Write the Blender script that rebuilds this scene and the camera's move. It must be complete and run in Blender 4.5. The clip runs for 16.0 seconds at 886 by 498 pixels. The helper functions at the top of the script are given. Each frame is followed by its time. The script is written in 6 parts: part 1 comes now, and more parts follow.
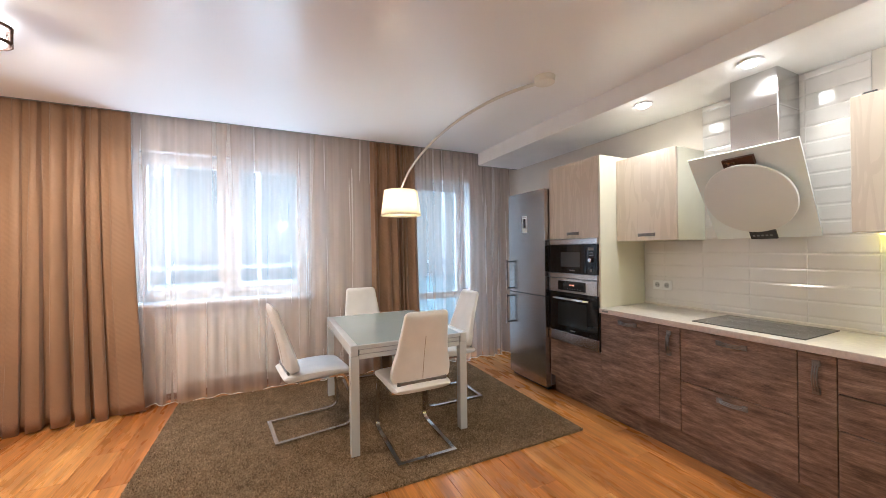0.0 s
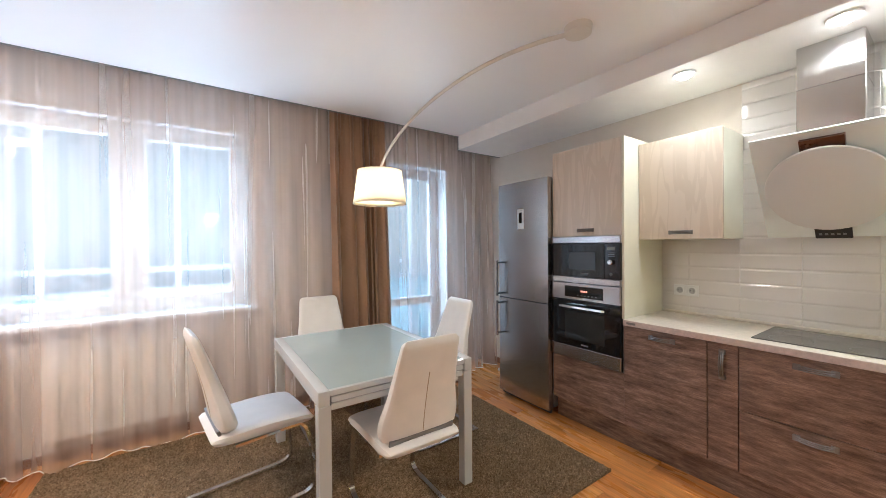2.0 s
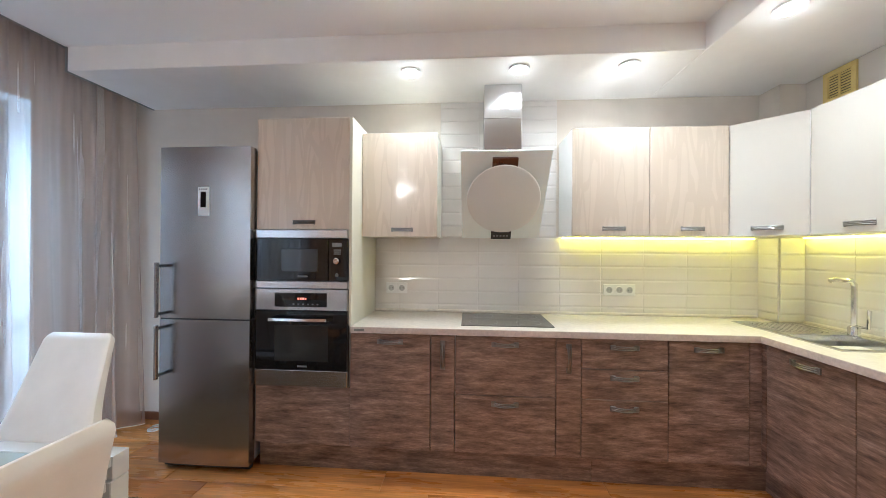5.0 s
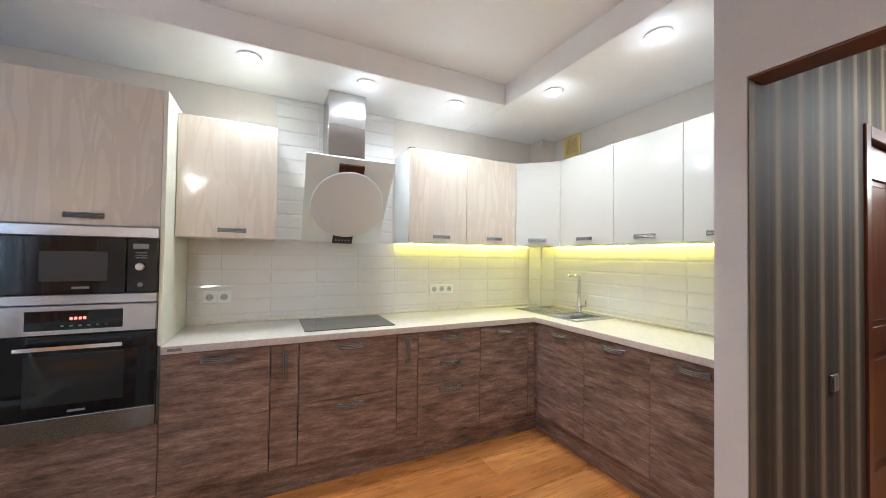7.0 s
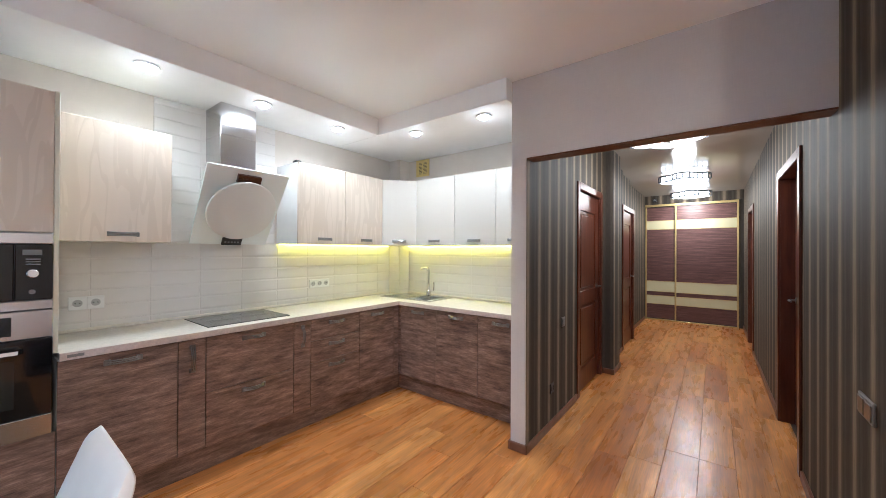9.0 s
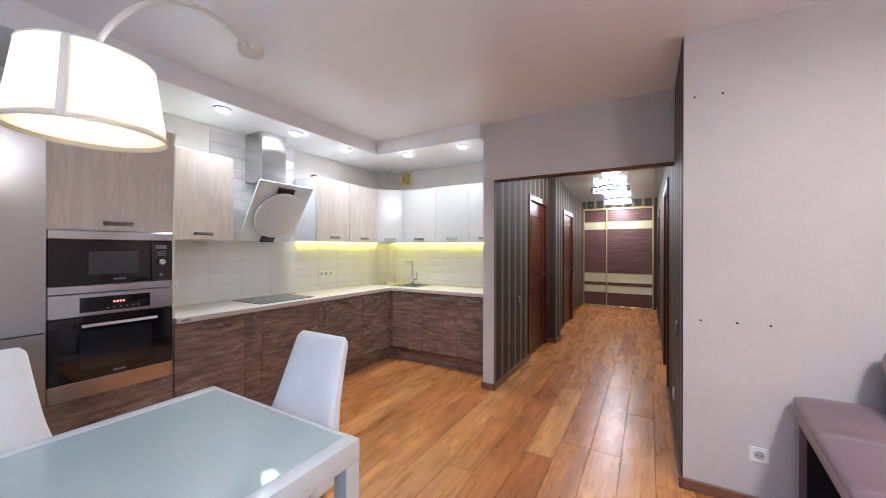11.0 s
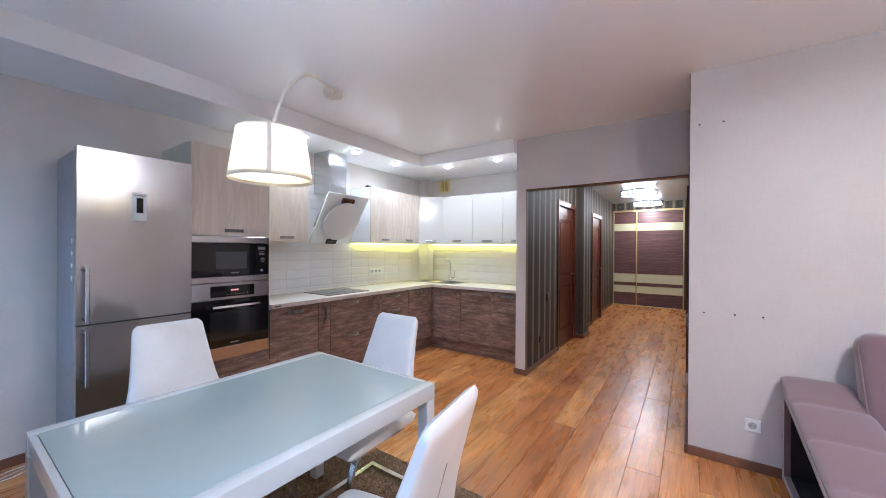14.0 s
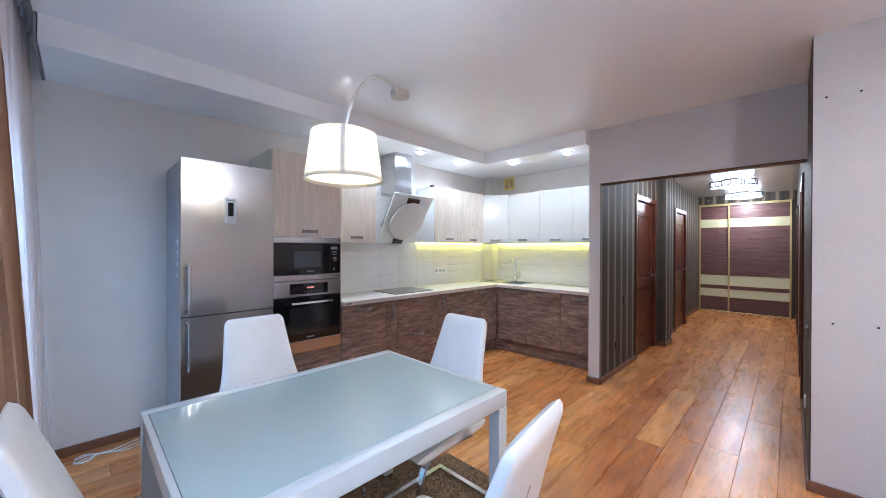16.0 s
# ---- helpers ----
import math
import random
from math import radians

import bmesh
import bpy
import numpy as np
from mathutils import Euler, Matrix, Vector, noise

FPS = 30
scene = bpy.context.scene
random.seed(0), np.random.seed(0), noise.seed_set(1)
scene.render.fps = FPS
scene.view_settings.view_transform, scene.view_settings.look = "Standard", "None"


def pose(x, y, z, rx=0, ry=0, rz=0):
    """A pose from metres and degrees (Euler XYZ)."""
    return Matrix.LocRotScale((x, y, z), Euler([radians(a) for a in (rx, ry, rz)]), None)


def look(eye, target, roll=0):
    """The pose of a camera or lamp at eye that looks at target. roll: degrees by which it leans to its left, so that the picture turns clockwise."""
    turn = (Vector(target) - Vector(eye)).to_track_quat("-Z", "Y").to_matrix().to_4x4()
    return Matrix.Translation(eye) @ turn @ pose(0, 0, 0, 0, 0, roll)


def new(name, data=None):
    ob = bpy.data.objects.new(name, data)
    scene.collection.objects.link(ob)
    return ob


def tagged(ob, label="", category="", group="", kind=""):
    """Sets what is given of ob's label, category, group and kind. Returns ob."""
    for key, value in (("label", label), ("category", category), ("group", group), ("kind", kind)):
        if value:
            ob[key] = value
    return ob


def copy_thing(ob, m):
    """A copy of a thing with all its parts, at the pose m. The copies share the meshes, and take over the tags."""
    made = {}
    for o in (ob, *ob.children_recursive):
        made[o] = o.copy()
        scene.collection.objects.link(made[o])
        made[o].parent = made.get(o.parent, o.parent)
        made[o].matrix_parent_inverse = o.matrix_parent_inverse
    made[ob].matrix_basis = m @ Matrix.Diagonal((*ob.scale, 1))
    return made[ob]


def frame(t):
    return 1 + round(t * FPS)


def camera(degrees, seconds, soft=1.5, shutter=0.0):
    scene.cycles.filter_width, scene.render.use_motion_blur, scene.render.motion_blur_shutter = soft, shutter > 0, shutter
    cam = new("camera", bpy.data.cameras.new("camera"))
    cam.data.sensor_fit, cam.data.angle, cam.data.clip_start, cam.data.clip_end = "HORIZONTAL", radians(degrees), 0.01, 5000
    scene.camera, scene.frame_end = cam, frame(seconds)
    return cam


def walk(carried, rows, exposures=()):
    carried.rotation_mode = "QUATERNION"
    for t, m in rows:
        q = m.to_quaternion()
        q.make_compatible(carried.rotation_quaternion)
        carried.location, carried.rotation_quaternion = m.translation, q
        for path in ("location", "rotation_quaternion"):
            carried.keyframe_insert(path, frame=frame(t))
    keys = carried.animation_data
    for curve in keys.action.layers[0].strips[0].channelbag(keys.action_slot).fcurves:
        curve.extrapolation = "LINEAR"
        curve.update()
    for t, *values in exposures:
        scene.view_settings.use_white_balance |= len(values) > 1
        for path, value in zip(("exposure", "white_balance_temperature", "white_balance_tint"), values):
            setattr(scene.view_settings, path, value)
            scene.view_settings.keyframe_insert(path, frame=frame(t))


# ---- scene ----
cam = camera(102.6, 16.0, soft=0.65)
PATH = [
    (0, (0.106, 0.089, 1.397), (0.965, 1.895, 1.4), -0.7),
    (0.5, (0.09, 0.264, 1.421), (0.979, 2.056, 1.412), -0.6),
    (1, (0.05, 0.459, 1.41), (1.033, 2.201, 1.408), -0.5),
    (1.5, (0.065, 0.655, 1.404), (1.112, 2.36, 1.393), -0.5),
    (2, (0.132, 0.853, 1.418), (1.255, 2.507, 1.399), -0.5),
    (2.5, (0.161, 0.999, 1.41), (1.422, 2.551, 1.391), -0.4),
    (3, (0.215, 1.139, 1.416), (1.676, 2.505, 1.391), -0.2),
    (3.5, (0.246, 1.24, 1.401), (1.926, 2.324, 1.385), -0.1),
    (4, (0.303, 1.303, 1.388), (2.149, 2.073, 1.371), -0.0),
    (4.5, (0.371, 1.385, 1.358), (2.316, 1.852, 1.359), 0.2),
    (5, (0.434, 1.462, 1.362), (2.428, 1.611, 1.367), 0.4),
    (5.2, (0.436, 1.505, 1.363), (2.435, 1.538, 1.391), 1.0),
    (7.3, (0.311, 1.765, 1.361), (2.027, 0.739, 1.383), 0.4),
    (7.5, (0.242, 1.817, 1.375), (1.894, 0.691, 1.388), 0.2),
    (8, (0.114, 1.986, 1.379), (1.576, 0.622, 1.395), 0.2),
    (8.5, (0.041, 2.169, 1.394), (1.382, 0.685, 1.409), 0.3),
    (9, (0.01, 2.411, 1.405), (1.223, 0.822, 1.415), 0.3),
    (9.5, (-0.056, 2.637, 1.383), (1.075, 0.987, 1.398), 0.1),
    (9.7, (-0.103, 2.743, 1.347), (0.994, 1.071, 1.373), -0.4),
    (11.8, (-0.318, 3.62, 1.392), (0.662, 1.876, 1.386), 0.5),
    (12, (-0.341, 3.672, 1.38), (0.64, 1.929, 1.389), 0.5),
    (12.5, (-0.398, 3.749, 1.392), (0.611, 2.022, 1.394), 0.5),
    (13, (-0.418, 3.796, 1.389), (0.639, 2.099, 1.392), 0.4),
    (13.5, (-0.431, 3.821, 1.402), (0.665, 2.148, 1.399), 0.4),
    (14, (-0.427, 3.844, 1.396), (0.709, 2.199, 1.393), 0.4),
    (14.5, (-0.427, 3.856, 1.398), (0.77, 2.254, 1.392), 0.4),
    (15, (-0.418, 3.869, 1.399), (0.853, 2.325, 1.392), 0.3),
    (15.5, (-0.404, 3.869, 1.399), (0.927, 2.376, 1.391), 0.3),
    (16, (-0.347, 3.814, 1.393), (1.053, 2.386, 1.386), 0.2),
]
walk(cam, [(t, look(eye, target, roll)) for t, eye, target, roll in PATH],
     [(0, 2.03, 5700, 9), (2.5, 2.1, 5550, 8), (5, 2.15, 5250, 6), (7.5, 2.15, 5050, 5), (9.5, 2.13, 5000, 8), (12, 2.03, 4850, 12), (14.5, 2.08, 4700, 10), (16, 2.1, 4600, 9)])

# ---- world and large lights ----
world = bpy.data.worlds.new("sky")
world.use_nodes = True
scene.world = world
wn = world.node_tree.nodes
sky = wn.new("ShaderNodeTexSky")
sky.sky_type, sky.sun_disc = "NISHITA", False
sky.sun_elevation, sky.sun_rotation = radians(30), radians(200)
world.node_tree.links.new(sky.outputs[0], wn["Background"].inputs[0])
wn["Background"].inputs[1].default_value = 0.08


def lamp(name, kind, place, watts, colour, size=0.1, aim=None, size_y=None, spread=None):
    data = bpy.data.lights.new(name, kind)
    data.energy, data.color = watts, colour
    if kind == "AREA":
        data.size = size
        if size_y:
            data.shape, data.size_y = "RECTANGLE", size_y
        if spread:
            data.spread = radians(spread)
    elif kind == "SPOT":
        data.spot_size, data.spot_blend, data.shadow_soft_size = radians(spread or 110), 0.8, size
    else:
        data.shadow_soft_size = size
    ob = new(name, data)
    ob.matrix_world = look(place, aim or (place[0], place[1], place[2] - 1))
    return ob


# area lamp added out of view above the window, filling in for the sky
lamp("sky_fill", "AREA", (0.5, 5.35, 3.05), 68.0, (0.64, 0.82, 1.0), 5.0, (0.5, 2.6, 0.9), 1.1)
# unseen lamp below the sill, added to throw light up at the ceiling
lamp("ceiling_fill", "AREA", (-0.32, 5.25, 0.35), 17.0, (0.70, 0.86, 1.0), 1.7, (-0.1, 3.6, 2.2), 0.6)


# ---- materials ----
def material(name):
    m = bpy.data.materials.new(name)
    m.use_nodes = True
    return m, m.node_tree, m.node_tree.nodes["Principled BSDF"]


def node(nt, kind, **values):
    n = nt.nodes.new(kind)
    for key, value in values.items():
        setattr_safe(n, key, value)
    return n


def setattr_safe(n, key, value):
    if key == "op":
        n.operation = value
    elif key == "blend":
        n.blend_type = value
    elif key == "direction":
        n.bands_direction = value
    else:
        n.inputs[key].default_value = value


def space(nt, scale=(1, 1, 1), shuffle=False, turn=(0, 0, 0)):
    """Object coordinates in metres, stretched by scale; shuffle moves the pattern from piece to piece."""
    co = nt.nodes.new("ShaderNodeTexCoord").outputs["Object"]
    if shuffle:
        info = nt.nodes.new("ShaderNodeObjectInfo")
        mul = node(nt, "ShaderNodeMath", op="MULTIPLY")
        mul.inputs[1].default_value = 37.0
        nt.links.new(info.outputs["Random"], mul.inputs[0])
        add = node(nt, "ShaderNodeVectorMath", op="ADD")
        nt.links.new(co, add.inputs[0])
        nt.links.new(mul.outputs[0], add.inputs[1])
        co = add.outputs[0]
    mp = nt.nodes.new("ShaderNodeMapping")
    mp.inputs["Scale"].default_value = scale
    mp.inputs["Rotation"].default_value = [radians(a) for a in turn]
    nt.links.new(co, mp.inputs[0])
    return mp.outputs[0]


def grain(nt, vec, scale, detail=4.0, rough=0.55):
    n = node(nt, "ShaderNodeTexNoise", Scale=scale, Detail=detail, Roughness=rough)
    nt.links.new(vec, n.inputs["Vector"])
    return n.outputs["Fac"]


def ramp(nt, fac, stops):
    r = nt.nodes.new("ShaderNodeValToRGB")
    while len(r.color_ramp.elements) < len(stops):
        r.color_ramp.elements.new(0.5)
    for e, (p, c) in zip(r.color_ramp.elements, stops):
        e.position = p
        e.color = (*c, 1) if len(c) == 3 else c
    nt.links.new(fac, r.inputs[0])
    return r.outputs[0]


def blend(nt, a, b, fac, kind="MIX"):
    m = nt.nodes.new("ShaderNodeMix")
    m.data_type, m.blend_type = "RGBA", kind
    for socket, value in ((m.inputs[0], fac), (m.inputs[6], a), (m.inputs[7], b)):
        if isinstance(value, (int, float)):
            socket.default_value = value
        elif isinstance(value, tuple):
            socket.default_value = (*value, 1)
        else:
            nt.links.new(value, socket)
    return m.outputs[2]


def relief(nt, bsdf, height, strength, distance=0.002):
    b = node(nt, "ShaderNodeBump", Strength=strength, Distance=distance)
    nt.links.new(height, b.inputs["Height"])
    nt.links.new(b.outputs[0], bsdf.inputs["Normal"])


def plain(name, colour, rough=0.5, metal=0.0, vary=0.06, scale=6.0, bump=0.0, coat=0.0, fine=220.0):
    """A surface of one colour with soft blotches and fine grain."""
    m, nt, b = material(name)
    v = space(nt)
    dark = tuple(c * (1 - vary) for c in colour)
    light = tuple(min(1, c * (1 + vary)) for c in colour)
    col = ramp(nt, grain(nt, v, scale), [(0.3, dark), (0.7, light)])
    nt.links.new(col, b.inputs["Base Color"])
    r = ramp(nt, grain(nt, v, scale * 2.3), [(0.3, (rough * 0.85,) * 3), (0.7, (min(1, rough * 1.15),) * 3)])
    nt.links.new(r, b.inputs["Roughness"])
    b.inputs["Metallic"].default_value = metal
    b.inputs["Coat Weight"].default_value = coat
    b.inputs["Coat Roughness"].default_value = 0.06
    if bump:
        relief(nt, b, grain(nt, v, fine, 3), bump)
    return m


def glowing(name, colour, strength):
    m, nt, b = material(name)
    b.inputs["Base Color"].default_value = (0.9, 0.9, 0.9, 1)
    b.inputs["Emission Color"].default_value = (*colour, 1)
    b.inputs["Emission Strength"].default_value = strength
    return m


def laminate():
    m, nt, b = material("laminate_oak")
    v = space(nt, (7.0, 0.5, 1), True)
    tone = nt.nodes.new("ShaderNodeObjectInfo").outputs["Random"]
    plank = ramp(nt, tone, [(0.0, (0.43, 0.155, 0.036)), (0.35, (0.57, 0.235, 0.06)), (0.7, (0.66, 0.315, 0.092)), (1.0, (0.50, 0.195, 0.048))])
    streak = ramp(nt, grain(nt, v, 3.0, 5, 0.48), [(0.25, (0.62, 0.57, 0.53)), (0.5, (0.94, 0.94, 0.93)), (0.75, (1.2, 1.2, 1.18))])
    col = blend(nt, plank, streak, 0.85, "MULTIPLY")
    blot = ramp(nt, grain(nt, space(nt, (2.2, 1.2, 1), True, (25, 40, 31)), 2.4, 3), [(0.35, (0.80, 0.76, 0.73)), (0.62, (1.08, 1.06, 1.04))])
    col = blend(nt, col, blot, 0.8, "MULTIPLY")
    cloud = ramp(nt, grain(nt, space(nt, (9, 0.8, 1), True), 1.7, 5, 0.55), [(0.3, (0.74, 0.70, 0.66)), (0.47, (0.95, 0.94, 0.93)), (0.7, (1.15, 1.15, 1.13))])
    col = blend(nt, col, cloud, 0.8, "MULTIPLY")
    nt.links.new(col, b.inputs["Base Color"])
    fine = ramp(nt, grain(nt, space(nt, (90, 3.5, 1), True), 1.5, 3, 0.5), [(0.3, (0.72, 0.69, 0.66)), (0.7, (1.2, 1.2, 1.18))])
    col = blend(nt, col, fine, 0.8, "MULTIPLY")
    nt.links.new(col, b.inputs["Base Color"])
    nt.links.new(ramp(nt, grain(nt, space(nt, (9, 1.5, 1), True), 2.0, 3), [(0.3, (0.24,) * 3), (0.8, (0.36,) * 3)]), b.inputs["Roughness"])
    return m


def cabinet_wood(name, along):
    """Dark brown weathered oak board, grain along one axis: worn pale flecks over dark pores."""
    m, nt, b = material(name)
    scale = {"y": (6, 1.6, 10), "x": (1.6, 6, 10)}[along]
    v = space(nt, scale, True)
    a = ramp(nt, grain(nt, v, 3.6, 9, 0.70), [(0.30, (0.062, 0.036, 0.026)), (0.42, (0.155, 0.094, 0.069)), (0.57, (0.27, 0.178, 0.136)), (0.72, (0.41, 0.30, 0.245))])
    blot = ramp(nt, grain(nt, space(nt, (1.5, 1.5, 4), True), 2.2, 4), [(0.3, (0.60, 0.57, 0.56)), (0.7, (1.18, 1.16, 1.15))])
    col = blend(nt, a, blot, 0.8, "MULTIPLY")
    speck = ramp(nt, grain(nt, space(nt, {"y": (1, 0.22, 1.8), "x": (0.22, 1, 1.8)}[along], True), 120, 5, 0.75), [(0.36, (0.66, 0.64, 0.63)), (0.5, (1.0, 1.0, 1.0)), (0.64, (1.3, 1.3, 1.28))])
    col = blend(nt, col, speck, 0.85, "MULTIPLY")
    nt.links.new(col, b.inputs["Base Color"])
    nt.links.new(ramp(nt, grain(nt, v, 5.0, 6, 0.7), [(0.35, (0.34,) * 3), (0.65, (0.5,) * 3)]), b.inputs["Roughness"])
    b.inputs["Specular IOR Level"].default_value = 0.62
    relief(nt, b, grain(nt, v, 14, 5), 0.35, 0.001)
    return m


def gloss_front(name, colour):
    """Cream gloss board with faint crossing upright twigs that show mostly in its shine."""
    m, nt, b = material(name)
    twigs = None
    for lean, size in ((9, 10.0), (-11, 8.0), (3, 14.0)):
        field = grain(nt, space(nt, (1, 1, 0.13), True, (lean, lean, 0)), size, 1, 0.4)
        line = ramp(nt, field, [(0.465, (0, 0, 0)), (0.485, (1, 1, 1)), (0.51, (1, 1, 1)), (0.53, (0, 0, 0))])
        twigs = line if twigs is None else blend(nt, twigs, line, 1.0, "LIGHTEN")
    soft = grain(nt, space(nt, (1, 1, 0.05), True), 26, 2)
    tint = ramp(nt, soft, [(0.35, tuple(c * 0.985 for c in colour)), (0.65, tuple(min(1, c * 1.01) for c in colour))])
    col = blend(nt, tint, tuple(c * 0.98 for c in colour), twigs)
    nt.links.new(col, b.inputs["Base Color"])
    nt.links.new(ramp(nt, twigs, [(0, (0.30,) * 3), (1, (0.08,) * 3)]), b.inputs["Roughness"])
    b.inputs["Specular IOR Level"].default_value = 0.45
    b.inputs["Coat Weight"].default_value = 0.15
    b.inputs["Coat Roughness"].default_value = 0.04
    relief(nt, b, twigs, 0.08, 0.002)
    return m


def striped_paper():
    """Dark hall wallpaper: soft upright stripes of several widths."""
    m, nt, b = material("striped_wallpaper")
    sep = nt.nodes.new("ShaderNodeSeparateXYZ")
    nt.links.new(nt.nodes.new("ShaderNodeTexCoord").outputs["Object"], sep.inputs[0])
    add = node(nt, "ShaderNodeMath", op="ADD")
    nt.links.new(sep.outputs[0], add.inputs[0])
    nt.links.new(sep.outputs[1], add.inputs[1])
    saw = node(nt, "ShaderNodeMath", op="MULTIPLY")
    saw.inputs[1].default_value = 1 / 0.205
    nt.links.new(add.outputs[0], saw.inputs[0])
    fr = node(nt, "ShaderNodeMath", op="FRACT")
    nt.links.new(saw.outputs[0], fr.inputs[0])
    dark, mid, light = (0.050, 0.040, 0.031), (0.095, 0.076, 0.056), (0.245, 0.195, 0.135)
    col = ramp(nt, fr.outputs[0], [(0.0, dark), (0.12, dark), (0.30, mid), (0.38, light), (0.50, light), (0.60, mid), (0.74, dark), (0.80, (0.072, 0.061, 0.049)), (0.86, (0.072, 0.061, 0.049)), (0.95, dark)])
    fine = grain(nt, space(nt, (220, 220, 12)), 1.0, 3)
    col = blend(nt, col, ramp(nt, fine, [(0.3, (0.7,) * 3), (0.7, (1.25,) * 3)]), 0.8, "MULTIPLY")
    nt.links.new(col, b.inputs["Base Color"])
    b.inputs["Roughness"].default_value = 0.68
    b.inputs["Specular IOR Level"].default_value = 0.3
    relief(nt, b, fine, 0.25, 0.001)
    return m


def light_paper():
    m, nt, b = material("greige_wallpaper")
    a = grain(nt, space(nt, (18, 18, 260)), 1.0, 3)
    c = grain(nt, space(nt, (260, 260, 14)), 1.0, 3)
    weave = blend(nt, a, c, 0.5)
    big = grain(nt, space(nt), 1.6, 4)
    col = ramp(nt, weave, [(0.3, (0.585, 0.54, 0.51)), (0.7, (0.645, 0.597, 0.564))])
    col = blend(nt, col, ramp(nt, big, [(0.3, (0.93,) * 3), (0.7, (1.05,) * 3)]), 0.8, "MULTIPLY")
    nt.links.new(col, b.inputs["Base Color"])
    b.inputs["Roughness"].default_value = 0.55
    relief(nt, b, weave, 0.2, 0.001)
    return m


def steel(name, colour=(0.55, 0.55, 0.56), rough=0.28, along=(1, 4, 700), brush=0.0):
    m, nt, b = material(name)
    g = grain(nt, space(nt, along), 1.0, 3)
    nt.links.new(ramp(nt, g, [(0.3, tuple(c * 0.97 for c in colour)), (0.7, tuple(min(1, c * 1.02) for c in colour))]), b.inputs["Base Color"])
    wear = grain(nt, space(nt), 1.5, 2) if brush else g
    low, high = (0.98, 1.02) if brush else (0.93, 1.08)
    nt.links.new(ramp(nt, wear, [(0.0 if brush else 0.3, (rough * low,) * 3), (1.0 if brush else 0.7, (rough * high,) * 3)]), b.inputs["Roughness"])
    b.inputs["Metallic"].default_value = 1.0
    if brush:
        tangent = nt.nodes.new("ShaderNodeTangent")
        tangent.direction_type, tangent.axis = "RADIAL", "Z"
        nt.links.new(tangent.outputs[0], b.inputs["Tangent"])
        b.inputs["Anisotropic"].default_value = brush
    return m


def wavy_steel():
    """Thin upright-brushed sheet, slightly buckled, so that lamps smear into bent level streaks."""
    m = steel("thin_brushed_sheet", (0.52, 0.51, 0.50), 0.24, (900, 900, 3), 0.8)
    nt = m.node_tree
    relief(nt, nt.nodes["Principled BSDF"], grain(nt, space(nt, (1.0, 2.2, 9), turn=(16, 0, 0)), 1.0, 0, 0.3), 0.5, 0.02)
    return m


def cloth(name, colour, pattern=0.0, rough=0.8, sheen=0.2):
    m, nt, b = material(name)
    v = space(nt)
    fine = grain(nt, space(nt, (300, 300, 300)), 1.0, 2)
    col = ramp(nt, fine, [(0.3, tuple(c * 0.85 for c in colour)), (0.7, tuple(c * 1.12 for c in colour))])
    big = ramp(nt, grain(nt, v, 3.0, 4), [(0.3, (0.88,) * 3), (0.7, (1.08,) * 3)])
    col = blend(nt, col, big, 0.9, "MULTIPLY")
    nt.links.new(col, b.inputs["Base Color"])
    b.inputs["Roughness"].default_value = rough
    b.inputs["Sheen Weight"].default_value = sheen
    if pattern:
        w = node(nt, "ShaderNodeTexWave", Scale=9.0, Distortion=0.6, Detail=1.0)
        nt.links.new(space(nt, (1, 1, 1), turn=(0, 50, 0)), w.inputs["Vector"])
        relief(nt, b, w.outputs["Fac"], pattern, 0.004)
    else:
        relief(nt, b, fine, 0.3, 0.001)
    return m


def sheer():
    """Thin voile: part of the light goes straight through, part is scattered."""
    m, nt, b = material("sheer_voile")
    nt.nodes.remove(b)
    out = nt.nodes["Material Output"]
    clear = nt.nodes.new("ShaderNodeBsdfTransparent")
    glow = node(nt, "ShaderNodeBsdfTranslucent", Color=(0.94, 0.89, 0.86, 1))
    # pink of the warm lamplight is mixed into this scattering colour
    mat_ = node(nt, "ShaderNodeBsdfDiffuse", Color=(0.98, 0.79, 0.69, 1))
    veil = nt.nodes.new("ShaderNodeMixShader")
    veil.inputs[0].default_value = 0.70
    nt.links.new(glow.outputs[0], veil.inputs[1])
    nt.links.new(mat_.outputs[0], veil.inputs[2])
    mix = nt.nodes.new("ShaderNodeMixShader")
    weave = ramp(nt, grain(nt, space(nt, (16, 16, 0.3)), 1.0, 2), [(0.3, (0.27,) * 3), (0.7, (0.34,) * 3)])
    nt.links.new(weave, mix.inputs[0])
    nt.links.new(clear.outputs[0], mix.inputs[1])
    nt.links.new(veil.outputs[0], mix.inputs[2])
    nt.links.new(mix.outputs[0], out.inputs[0])
    return m


def lampshade():
    m, nt, b = material("shade_fabric")
    nt.nodes.remove(b)
    glow = node(nt, "ShaderNodeBsdfTranslucent", Color=(0.90, 0.82, 0.66, 1))
    face = node(nt, "ShaderNodeBsdfDiffuse", Color=(0.85, 0.82, 0.75, 1))
    mix = nt.nodes.new("ShaderNodeMixShader")
    weave = ramp(nt, grain(nt, space(nt, (200, 200, 200)), 1.0, 2), [(0.3, (0.4,) * 3), (0.7, (0.5,) * 3)])
    nt.links.new(weave, mix.inputs[0])
    nt.links.new(glow.outputs[0], mix.inputs[1])
    nt.links.new(face.outputs[0], mix.inputs[2])
    nt.links.new(mix.outputs[0], nt.nodes["Material Output"].inputs[0])
    return m


